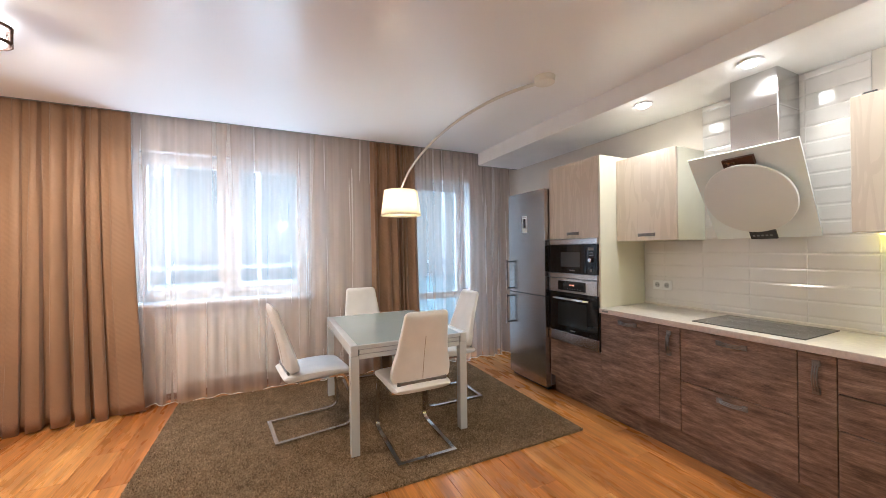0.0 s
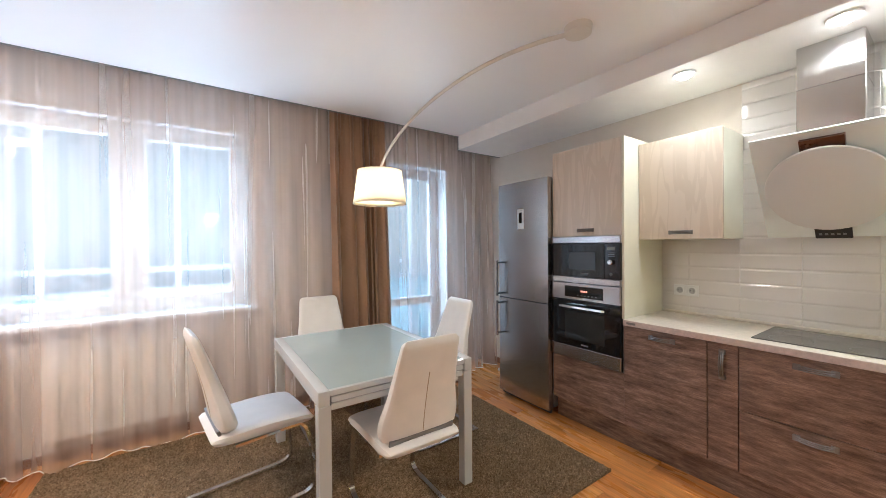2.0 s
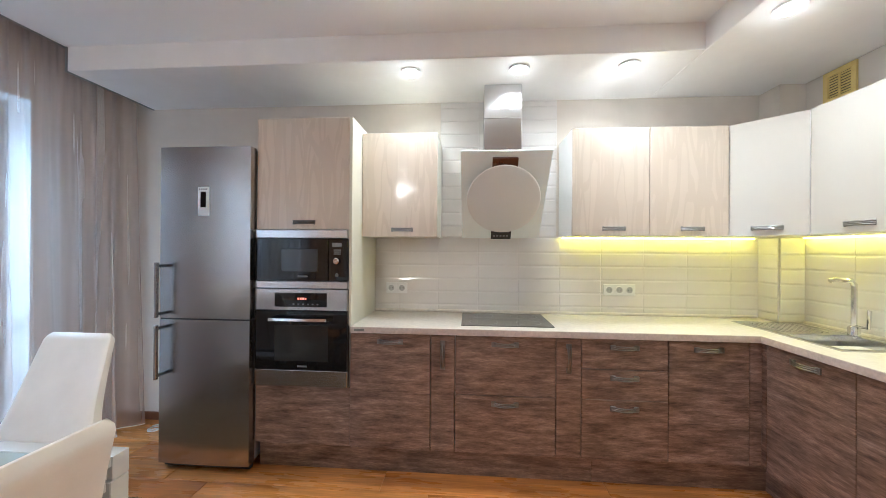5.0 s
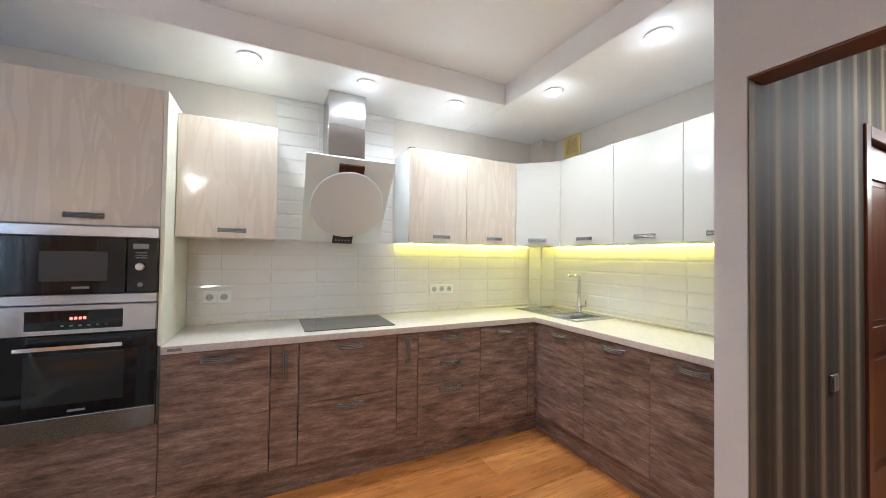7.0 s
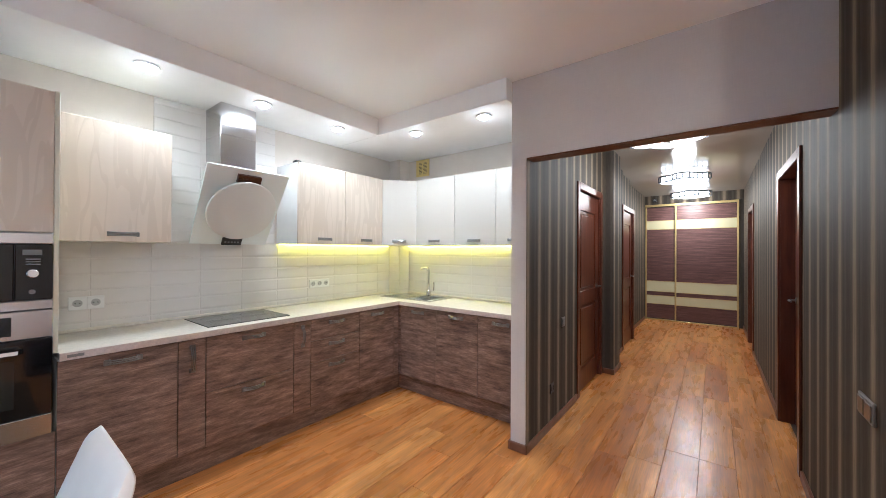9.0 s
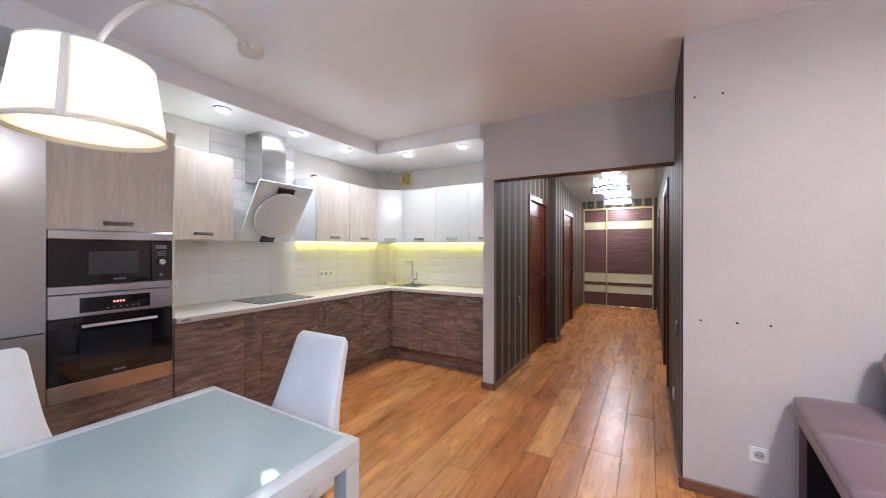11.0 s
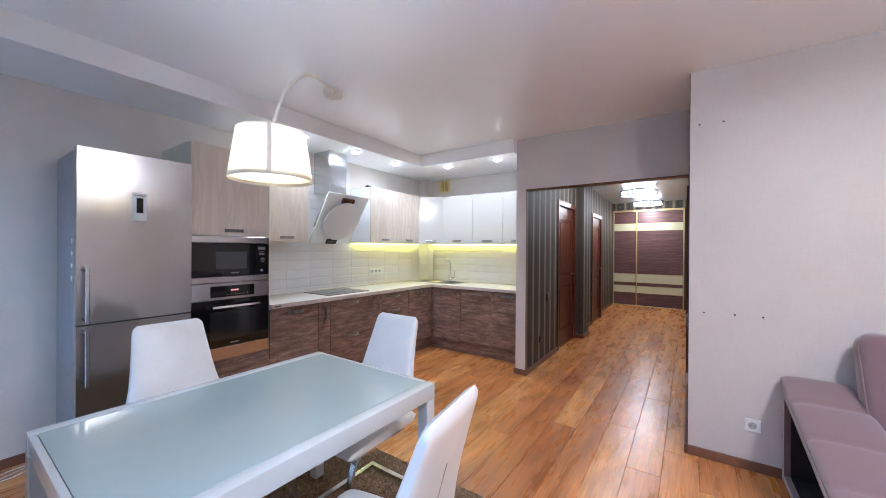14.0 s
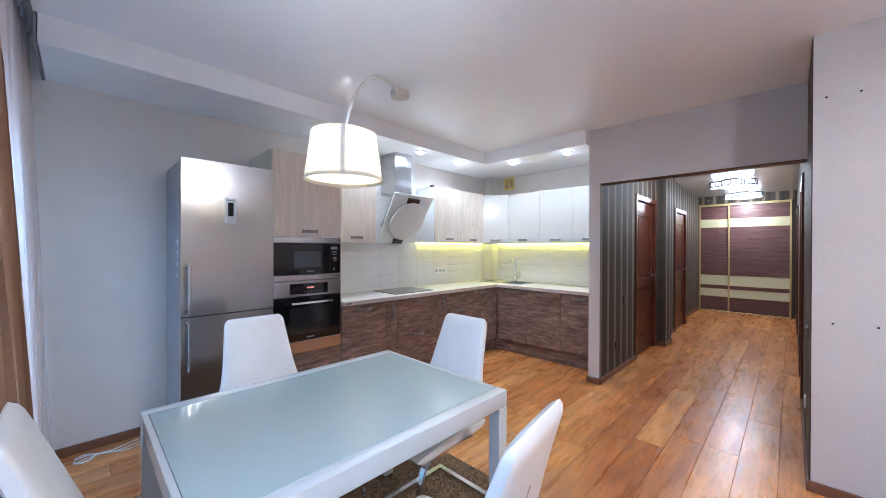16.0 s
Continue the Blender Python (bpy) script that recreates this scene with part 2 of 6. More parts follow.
def glass(name, colour=(1, 1, 1), rough=0.0):
    m, nt, b = material(name)
    b.inputs["Base Color"].default_value = (*colour, 1)
    b.inputs["Roughness"].default_value = rough
    b.inputs["Transmission Weight"].default_value = 1.0
    b.inputs["IOR"].default_value = 1.45
    return m


def rug_pile():
    m, nt, b = material("rug_pile")
    v = space(nt)
    fine = grain(nt, v, 95, 5, 0.8)
    mid = grain(nt, v, 28, 4)
    col = ramp(nt, fine, [(0.34, (0.06, 0.038, 0.019)), (0.5, (0.23, 0.155, 0.085)), (0.66, (0.45, 0.315, 0.185))])
    col = blend(nt, col, ramp(nt, mid, [(0.35, (0.68,) * 3), (0.65, (1.2,) * 3)]), 0.9, "MULTIPLY")
    nt.links.new(col, b.inputs["Base Color"])
    b.inputs["Roughness"].default_value = 1.0
    b.inputs["Specular IOR Level"].default_value = 0.1
    relief(nt, b, fine, 1.0, 0.01)
    return m


def tuft_yarn():
    """Rug yarn: each tuft its own shade of olive brown."""
    m, nt, b = material("tuft_yarn")
    own = nt.nodes.new("ShaderNodeNewGeometry").outputs["Random Per Island"]
    col = ramp(nt, own, [(0.0, (0.155, 0.098, 0.054)), (0.5, (0.235, 0.152, 0.086)), (1.0, (0.33, 0.225, 0.135))])
    col = blend(nt, col, ramp(nt, grain(nt, space(nt), 9, 4), [(0.35, (0.78,) * 3), (0.65, (1.15,) * 3)]), 0.9, "MULTIPLY")
    nt.links.new(col, b.inputs["Base Color"])
    b.inputs["Roughness"].default_value = 1.0
    b.inputs["Specular IOR Level"].default_value = 0.1
    return m


def reeded():
    """Wardrobe board: fine dark plum and tan lines lying level."""
    m, nt, b = material("plum_bamboo_board")
    g = grain(nt, space(nt, (3, 3, 120), True), 1.0, 4, 0.6)
    col = ramp(nt, g, [(0.3, (0.055, 0.022, 0.022)), (0.5, (0.115, 0.05, 0.046)), (0.7, (0.2, 0.105, 0.085))])
    nt.links.new(col, b.inputs["Base Color"])
    b.inputs["Roughness"].default_value = 0.4
    relief(nt, b, g, 0.3, 0.002)
    return m


def door_wood():
    m, nt, b = material("mahogany_veneer")
    g = grain(nt, space(nt, (9, 9, 0.8)), 3.0, 6, 0.6)
    nt.links.new(ramp(nt, g, [(0.3, (0.05, 0.012, 0.006)), (0.55, (0.105, 0.028, 0.013)), (0.8, (0.17, 0.052, 0.023))]), b.inputs["Base Color"])
    b.inputs["Roughness"].default_value = 0.32
    return m


def satin_ceiling():
    m, nt, b = material("satin_stretch_ceiling")
    nt.links.new(ramp(nt, grain(nt, space(nt), 0.8, 2), [(0.2, (0.91, 0.905, 0.90)), (0.8, (0.935, 0.93, 0.925))]), b.inputs["Base Color"])
    b.inputs["Roughness"].default_value = 0.30
    b.inputs["Specular IOR Level"].default_value = 0.7
    return m


M_FLOOR, M_WOOD_Y, M_WOOD_X = laminate(), cabinet_wood("brown_oak_front", "y"), cabinet_wood("brown_oak_front_cross", "x")
M_GLOSS = gloss_front("cream_gloss_front", (0.64, 0.55, 0.455))
M_GLOSSPALE = plain("ivory_gloss_front", (0.58, 0.55, 0.50), 0.12, vary=0.012, scale=2.0, coat=0.4)
M_CREAM = plain("cream_board", (0.72, 0.70, 0.58), 0.35, vary=0.03)
M_CARCASS = plain("white_melamine", (0.74, 0.73, 0.71), 0.4, vary=0.03)
M_STRIPE, M_PAPER = striped_paper(), light_paper()
M_CEIL = satin_ceiling()
M_SOFFIT = plain("white_plaster", (0.90, 0.885, 0.865), 0.6, vary=0.02, bump=0.05)
M_KITCHEN_PAPER = plain("cream_wallpaper", (0.66, 0.60, 0.53), 0.6, vary=0.03, bump=0.2)
M_TILE = plain("white_glazed_tile", (0.73, 0.70, 0.67), 0.09, vary=0.025, scale=3, bump=0.03, fine=30)
M_GROUT = plain("light_grout", (0.80, 0.77, 0.74), 0.8, vary=0.05)
M_TOP = plain("pale_stone_worktop", (0.68, 0.63, 0.56), 0.33, vary=0.08, scale=40)
M_EDGE = plain("worktop_edge", (0.55, 0.46, 0.42), 0.4, vary=0.12, scale=60)
M_STEEL = steel("brushed_steel", (0.60, 0.60, 0.62), 0.21, (1, 3, 900))
M_FRIDGE = steel("fridge_steel", (0.50, 0.49, 0.487), 0.24, (1, 3, 900), 0.65)
M_STEEL_V = steel("brushed_steel_upright", (0.56, 0.56, 0.57), 0.22, (900, 900, 3))
M_CHROME = plain("chrome", (0.72, 0.72, 0.73), 0.1, 1.0, vary=0.02)
M_NICKEL = plain("brushed_nickel", (0.25, 0.245, 0.24), 0.36, 1.0, vary=0.05)
M_BLACKGLASS = plain("black_glass", (0.008, 0.008, 0.009), 0.05, vary=0.1)
M_DARK = plain("dark_plastic", (0.02, 0.02, 0.022), 0.4)
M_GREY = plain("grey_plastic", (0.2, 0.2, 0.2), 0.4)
# grey carries the shade inside the white sockets' round wells
M_WELL = plain("socket_well_shade", (0.42, 0.42, 0.42), 0.5, vary=0.02)
M_WHITE = plain("white_plastic", (0.78, 0.78, 0.77), 0.3, vary=0.02)
M_HOB = plain("hob_glass", (0.10, 0.095, 0.09), 0.06, vary=0.05)
M_HOODGLASS = plain("white_backed_glass", (0.80, 0.85, 0.83), 0.05, vary=0.02)
M_HOODDISC = plain("satin_white_glass", (0.72, 0.725, 0.70), 0.42, vary=0.005)
M_BRONZE = plain("bronze_metal", (0.12, 0.065, 0.045), 0.3, 0.8)
M_DRAPE = cloth("ochre_brown_drape", (0.30, 0.168, 0.088), 0.22, 0.62, 0.3)
M_SHEER = sheer()
M_LEATHER = plain("cream_leather", (0.78, 0.745, 0.705), 0.36, vary=0.04, scale=9, bump=0.12, fine=160)
M_TABLE = plain("pale_lacquer", (0.58, 0.575, 0.55), 0.22, vary=0.02, coat=0.3)
M_TABLEGLASS = plain("pale_green_glass", (0.40, 0.455, 0.425), 0.02, vary=0.015, coat=0.25)
M_TABLEGLASS.node_tree.nodes["Principled BSDF"].inputs["Coat Roughness"].default_value = 0.005
M_RUG, M_PILE = rug_pile(), tuft_yarn()
M_SEAM = plain("beige_thread", (0.46, 0.36, 0.27), 0.6)
M_SOFA = cloth("mauve_velour", (0.19, 0.118, 0.126), 0.0, 0.85, 0.5)
M_SOFADARK = plain("black_board", (0.02, 0.018, 0.02), 0.5)
M_DOOR, M_REED = door_wood(), reeded()
M_GOLD = plain("champagne_aluminium", (0.60, 0.46, 0.20), 0.35, 0.6)
M_CREAMGLASS = plain("cream_lacquered_glass", (0.64, 0.60, 0.38), 0.1, vary=0.02)
M_BASE = plain("brown_skirting", (0.17, 0.075, 0.04), 0.35, vary=0.2, scale=12)
M_PVC = plain("white_window_frame", (0.80, 0.81, 0.82), 0.3, vary=0.01)
M_PANE = glass("window_glass")
M_RADIATOR = plain("radiator_enamel", (0.76, 0.75, 0.73), 0.35, vary=0.02)
M_SHADE = lampshade()
M_ARM = plain("ivory_lacquer", (0.74, 0.70, 0.63), 0.35, vary=0.03)
M_VENT = plain("yellowed_plastic", (0.74, 0.57, 0.2), 0.5, vary=0.08)
# dark brown stands for the shade behind the vent's slats
M_VENTDARK = plain("painted_vent_shade", (0.16, 0.12, 0.06), 0.7)
M_SLAB = plain("dark_underlay", (0.06, 0.03, 0.015), 0.8)
M_CONCRETE = plain("pale_concrete", (0.5, 0.5, 0.5), 0.8, vary=0.15)
M_PARAPET = plain("pale_turquoise_sheet", (0.50, 0.74, 0.80), 0.4, vary=0.05)
M_RAIL = plain("balcony_paint", (0.45, 0.48, 0.5), 0.5)
M_SPOT = glowing("spot_lens", (1.0, 0.94, 0.85), 7.0)
M_LED = glowing("yellow_led_strip", (1.0, 0.82, 0.10), 4.5)
M_DIGIT = glowing("red_display", (1.0, 0.10, 0.02), 0.35)
M_CHIMNEY = wavy_steel()
M_BULB = glowing("warm_bulb", (1.0, 0.86, 0.66), 10.0)
M_HALLGLOW = glowing("hall_lamp_acrylic", (1.0, 0.95, 0.88), 1.6)
# brown-grey base stands for the dark hall reflected in this gloss ceiling
M_HALLCEIL = plain("gloss_ceiling_mirrored_dark", (0.42, 0.375, 0.33), 0.15, vary=0.02, scale=1.0)
M_CABLE = plain("white_cable", (0.7, 0.7, 0.69), 0.5)


# ---- building helpers ----
ORIGIN = {}


def thing(name, place, label, category, group="", kind=""):
    ob = new(name)
    ob.location = place
    ob.empty_display_size = 0.1
    ORIGIN[ob.name] = Vector(place)
    return tagged(ob, label, category, group, kind)


def smooth(me, angle=35):
    me.shade_smooth()
    me.set_sharp_from_angle(angle=radians(angle))


def part(name, bm, mat_, parent=None, label="", soft=True):
    """One mesh object from a bmesh in world coordinates, under parent."""
    me = bpy.data.meshes.new(name)
    home = ORIGIN.get(parent.name, Vector()) if parent else Vector()
    bmesh.ops.translate(bm, verts=bm.verts, vec=-home)
    bmesh.ops.recalc_face_normals(bm, faces=bm.faces)
    bm.to_mesh(me)
    bm.free()
    for m in mat_ if isinstance(mat_, (list, tuple)) else (mat_,):
        me.materials.append(m)
    if soft:
        smooth(me)
    ob = new(name, me)
    if parent:
        ob.parent = parent
        ORIGIN[ob.name] = home
    if label:
        ob["label"] = label
    return ob


def add_box(bm, lo, hi, bevel=0.0, segs=1, mat_index=0):
    lo, hi = Vector(lo), Vector(hi)
    made = bmesh.ops.create_cube(bm, size=1)["verts"]
    size, mid = hi - lo, (hi + lo) / 2
    for v in made:
        v.co = Vector((v.co.x * size.x, v.co.y * size.y, v.co.z * size.z)) + mid
    faces = {f for v in made for f in v.link_faces}
    for f in faces:
        f.material_index = mat_index
    if bevel:
        edges = {e for v in made for e in v.link_edges}
        bmesh.ops.bevel(bm, geom=list(edges), offset=bevel, segments=segs, profile=0.6, affect="EDGES")
    return made


def box(name, lo, hi, mat_, parent=None, bevel=0.002, label="", segs=1):
    bm = bmesh.new()
    add_box(bm, [min(a, b) for a, b in zip(lo, hi)], [max(a, b) for a, b in zip(lo, hi)], bevel, segs)
    return part(name, bm, mat_, parent, label)


def add_tube(bm, path, radius, sides=10, cap=True, flat=None):
    """A tube along points; radius may be a function of 0..1. flat: (half width, half height) of a bar instead."""
    path = [Vector(p) for p in path]
    rings, up = [], None
    for i, p in enumerate(path):
        d = (path[min(i + 1, len(path) - 1)] - path[max(i - 1, 0)]).normalized()
        if up is None:
            up = Vector((0, 0, 1)) if abs(d.z) < 0.9 else Vector((1, 0, 0))
        a = d.cross(up).normalized()
        up = a.cross(d).normalized()
        r = radius(i / (len(path) - 1)) if callable(radius) else radius
        ring = []
        if flat:
            offs = [(1, 1), (-1, 1), (-1, -1), (1, -1)]
            ring = [bm.verts.new(p + a * (x * flat[0]) + up * (y * flat[1])) for x, y in offs]
        else:
            ring = [bm.verts.new(p + (a * math.cos(k * math.tau / sides) + up * math.sin(k * math.tau / sides)) * r) for k in range(sides)]
        rings.append(ring)
    for r0, r1 in zip(rings, rings[1:]):
        n = len(r0)
        for k in range(n):
            bm.faces.new((r0[k], r0[(k + 1) % n], r1[(k + 1) % n], r1[k]))
    if cap:
        bm.faces.new(rings[0]), bm.faces.new(list(reversed(rings[-1])))


def tube(name, path, radius, mat_, parent=None, label="", sides=10, flat=None):
    bm = bmesh.new()
    add_tube(bm, path, radius, sides, flat=flat)
    return part(name, bm, mat_, parent, label)


def add_lathe(bm, rings, centre, axis="z", sides=32, closed=True):
    """rings: (distance along the axis, radius)."""
    made = []
    for h, r in rings:
        ring = []
        for k in range(sides):
            c, s = math.cos(k * math.tau / sides) * r, math.sin(k * math.tau / sides) * r
            off = {"z": (c, s, h), "x": (h, c, s), "y": (c, h, s)}[axis]
            ring.append(bm.verts.new(Vector(centre) + Vector(off)))
        made.append(ring)
    for r0, r1 in zip(made, made[1:]):
        for k in range(sides):
            bm.faces.new((r0[k], r0[(k + 1) % sides], r1[(k + 1) % sides], r1[k]))
    if closed:
        bm.faces.new(made[0]), bm.faces.new(list(reversed(made[-1])))


def lathe(name, rings, centre, mat_, parent=None, label="", axis="z", sides=32, closed=True):
    bm = bmesh.new()
    add_lathe(bm, rings, centre, axis, sides, closed)
    return part(name, bm, mat_, parent, label)


def bezier(a, b, c, d, n=16):
    a, b, c, d = map(Vector, (a, b, c, d))
    return [a * (1 - t) ** 3 + b * 3 * t * (1 - t) ** 2 + c * 3 * t * t * (1 - t) + d * t ** 3 for t in (i / n for i in range(n + 1))]


def add_pad(bm, spine, width, thick, across, rows=18, around=20, power=3.2):
    """A cushion: rounded sections along a spine of points; width and thick are functions of 0..1; across is the width's direction."""
    across = Vector(across).normalized()
    pts = [Vector(p) for p in spine]
    rings = []
    for i, p in enumerate(pts):
        s = i / (len(pts) - 1)
        d = (pts[min(i + 1, len(pts) - 1)] - pts[max(i - 1, 0)]).normalized()
        out = across.cross(d).normalized()
        ring = []
        for k in range(around):
            a = k * math.tau / around
            c, q = math.cos(a), math.sin(a)
            cx = math.copysign(abs(c) ** (2 / power), c) * width(s) / 2
            cy = math.copysign(abs(q) ** (2 / power), q) * thick(s) / 2
            ring.append(bm.verts.new(p + across * cx + out * cy))
        rings.append(ring)
    for r0, r1 in zip(rings, rings[1:]):
        for k in range(around):
            bm.faces.new((r0[k], r0[(k + 1) % around], r1[(k + 1) % around], r1[k]))
    bm.faces.new(rings[0]), bm.faces.new(list(reversed(rings[-1])))


def round_end(s, edge=0.06):
    """1 in the middle, falling off like a quarter circle at both ends."""
    e = min(s, 1 - s) / edge
    return 1.0 if e >= 1 else max(0.12, math.sqrt(max(0.0, 1 - (1 - e) ** 2)))

# ---- the shell of the flat ----
CEIL, SOFFIT, HALLCEIL = 2.615, 2.462, 2.565
EAST, BACK, WINDOW, WEST = 3.085, -0.72, 4.26, -3.0
HALL_L, HALL_R, HALL_END = 1.05, -0.43, -6.12
PINK = 0.87


def wall(name, boxes, mat_, label):
    """Boxes joined into one wall; a box may end with the index of its paint."""
    bm = bmesh.new()
    for b in boxes:
        add_box(bm, b[0], b[1], mat_index=b[2] if len(b) > 2 else 0)
    return tagged(part(name, bm, mat_, soft=False), label, "wall", kind="structure")


WIN = (-1.10, 0.45, 0.90, 2.36)      # window opening: x, x, z, z
BAL = (1.60, 2.50, 0.02, 2.30)       # balcony door opening
wall("wall_north", [
    ((WEST - 0.2, WINDOW, 0), (WIN[0], WINDOW + 0.28, 2.8)), ((WIN[0], WINDOW, 0), (WIN[1], WINDOW + 0.28, WIN[2])),
    ((WIN[0], WINDOW, WIN[3]), (WIN[1], WINDOW + 0.28, 2.8)), ((WIN[1], WINDOW, 0), (BAL[0], WINDOW + 0.28, 2.8)),
    ((BAL[0], WINDOW, BAL[3]), (BAL[1], WINDOW + 0.28, 2.8)), ((BAL[1], WINDOW, 0), (EAST + 0.2, WINDOW + 0.28, 2.8)),
    ((BAL[0], WINDOW, -0.1), (BAL[1], WINDOW + 0.28, BAL[2]))], M_PAPER, "greige papered outer wall with window and balcony door")
wall("wall_east", [((EAST, BACK - 0.2, 0), (EAST + 0.2, WINDOW, 2.8))], M_KITCHEN_PAPER, "cream papered wall behind the kitchen row")
wall("wall_south", [((HALL_L + 0.11, BACK - 0.15, 0), (EAST, BACK, 2.8)), ((EAST - 0.17, BACK, 0), (EAST, BACK + 0.16, 2.8))], M_KITCHEN_PAPER, "cream kitchen back wall with boxed-in pipe corner")
wall("wall_west", [((WEST - 0.2, PINK - 0.15, 0), (WEST, WINDOW, 2.8))], M_PAPER, "greige papered end wall")
wall("wall_living", [((WEST, PINK - 0.14, 0), (HALL_R - 0.016, PINK, 2.8)), ((HALL_R - 0.016, PINK - 0.004, 0), (HALL_R - 0.004, PINK, 2.8))], M_PAPER, "greige papered living wall beside the hall")
# partition between kitchen and hall: plain paper outside, stripes on the hall side
D1, D2, D3, D4 = (-1.93, -1.10), (-4.0, -3.2), (-1.67, -0.76), (-4.9, -4.1)
DOOR_Z = 2.03
wall("partition", [((HALL_L, BACK, 0), (HALL_L + 0.11, 0.10, CEIL)), ], M_PAPER, "slim greige partition end between kitchen and hall")
tagged(box("lintel_edge", (HALL_R, -0.022, 2.046), (HALL_L - 0.004, 0.098, 2.0545), M_BASE, None, 0.002), "brown edging under the lintel", "trim", kind="structure")
wall("lintel", [((HALL_R, -0.02, 2.055), (HALL_L, 0.10, CEIL + 0.1))], M_PAPER, "greige lintel over the hall opening")
stripe_left = [((HALL_L - 0.004, D1[1], 0), (HALL_L, 0.092, HALLCEIL)), ((HALL_L, D1[1], 0), (HALL_L + 0.11, BACK - 0.15, HALLCEIL)), ((HALL_L, D1[0], DOOR_Z), (HALL_L + 0.12, D1[1], HALLCEIL)),
               ((HALL_L, D2[1], 0), (HALL_L + 0.16, D1[0], HALLCEIL)), ((HALL_L + 0.05, D2[0], DOOR_Z), (HALL_L + 0.16, D2[1], HALLCEIL)),
               ((HALL_L + 0.12, HALL_END - 0.6, 0), (HALL_L + 0.23, D2[0], HALLCEIL)), ((0.925, -2.35, 0), (HALL_L, -2.0, HALLCEIL))]
wall("wall_hall_kitchen_side", stripe_left, M_STRIPE, "dark wallpaper with soft upright stripes and a pier")
stripe_right = [((HALL_R - 0.14, D3[1], 0), (HALL_R, PINK - 0.004, 2.8)), ((HALL_R - 0.14, D3[0], DOOR_Z), (HALL_R, D3[1], 2.8)),
                ((HALL_R - 0.14, D4[1], 0), (HALL_R, D3[0], 2.8)), ((HALL_R - 0.14, D4[0], DOOR_Z), (HALL_R, D4[1], 2.8)), ((HALL_R - 0.14, HALL_END - 0.6, 0), (HALL_R, D4[0], 2.8))]
wall("wall_hall_living_side", stripe_right, M_STRIPE, "dark wallpaper with soft upright stripes and two doorways")
wall("wall_hall_end", [((HALL_R - 0.14, HALL_END - 0.75, 0), (HALL_L + 0.3, HALL_END - 0.6, HALLCEIL)), ((HALL_R, HALL_END - 0.05, 2.39), (HALL_L + 0.12, HALL_END, HALLCEIL))], M_STRIPE, "striped wallpaper above the wardrobe")

bm = bmesh.new()
add_box(bm, (WEST, PINK - 0.1, CEIL), (2.465, 3.99, CEIL + 0.05))
add_box(bm, (HALL_R, 0.10, CEIL), (2.465, PINK - 0.1, CEIL + 0.05))
add_box(bm, (WEST, PINK - 0.1, CEIL + 0.14), (EAST, WINDOW, CEIL + 0.185))
tagged(part("ceiling", bm, M_CEIL, soft=False), "satin white stretch ceiling with a soft sheen", "ceiling", kind="structure")
bm = bmesh.new()
add_box(bm, (2.465, 0.185, SOFFIT), (EAST, 3.975, CEIL + 0.12), 0.004)
add_box(bm, (HALL_L + 0.11, BACK, SOFFIT), (EAST, 0.185, CEIL + 0.12), 0.004)
tagged(part("ceiling_soffit", bm, M_SOFFIT, soft=False), "lowered white plaster soffit above the kitchen", "ceiling", kind="structure")
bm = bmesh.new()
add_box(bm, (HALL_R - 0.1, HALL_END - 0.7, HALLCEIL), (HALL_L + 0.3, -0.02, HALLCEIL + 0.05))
tagged(part("ceiling_hall", bm, M_HALLCEIL, soft=False), "gloss hall ceiling, its brown-grey holding the dark walls it mirrors", "ceiling", kind="structure")
# dark grey strips put where the open curtain recess lies in shade
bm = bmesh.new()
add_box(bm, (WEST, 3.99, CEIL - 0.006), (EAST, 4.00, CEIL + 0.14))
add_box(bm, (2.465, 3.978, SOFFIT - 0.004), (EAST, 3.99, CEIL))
tagged(part("curtain_recess_edge", bm, M_GREY, soft=False), "grey strip in place of the shade inside the curtain recess", "ceiling trim", kind="structure")


def skirting(runs):
    bm = bmesh.new()
    for (x0, y0), (x1, y1), (nx, ny) in runs:
        lo = (min(x0, x1, x0 + nx * 0.016, x1 + nx * 0.016), min(y0, y1, y0 + ny * 0.016, y1 + ny * 0.016), 0)
        hi = (max(x0, x1, x0 + nx * 0.016, x1 + nx * 0.016), max(y0, y1, y0 + ny * 0.016, y1 + ny * 0.016), 0.062)
        add_box(bm, lo, hi, 0.004)
    return tagged(part("baseboard", bm, M_BASE), "brown wood-look skirting board", "skirting", kind="structure")


skirting([((EAST, 3.38), (EAST, WINDOW), (-1, 0)), ((WEST, PINK), (HALL_R, PINK), (0, 1)), ((HALL_R, PINK + 0.016), (HALL_R, D3[1] + 0.08), (1, 0)),
          ((HALL_R, D3[0] - 0.08), (HALL_R, D4[1] + 0.08), (1, 0)), ((HALL_R, D4[0] - 0.08), (HALL_R, HALL_END), (1, 0)),
          ((HALL_L - 0.004, 0.116), (HALL_L - 0.004, D1[1] + 0.07), (-1, 0)), ((HALL_L - 0.02, 0.10), (HALL_L + 0.11, 0.10), (0, 1)), ((HALL_L + 0.11, 0.116), (HALL_L + 0.11, -0.1), (1, 0)),
          ((0.925, -2.0), (HALL_L, -2.0), (0, 1)), ((0.925, -1.984), (0.925, -2.35), (-1, 0)), ((HALL_L, -2.35), (HALL_L, D2[1] + 0.08), (-1, 0)),
          ((HALL_L + 0.12, D2[0] - 0.08), (HALL_L + 0.12, HALL_END), (-1, 0)), ((WEST, WINDOW), (1.5, WINDOW), (0, -1))])

# ---- daylight side: windows, loggia, distance ----


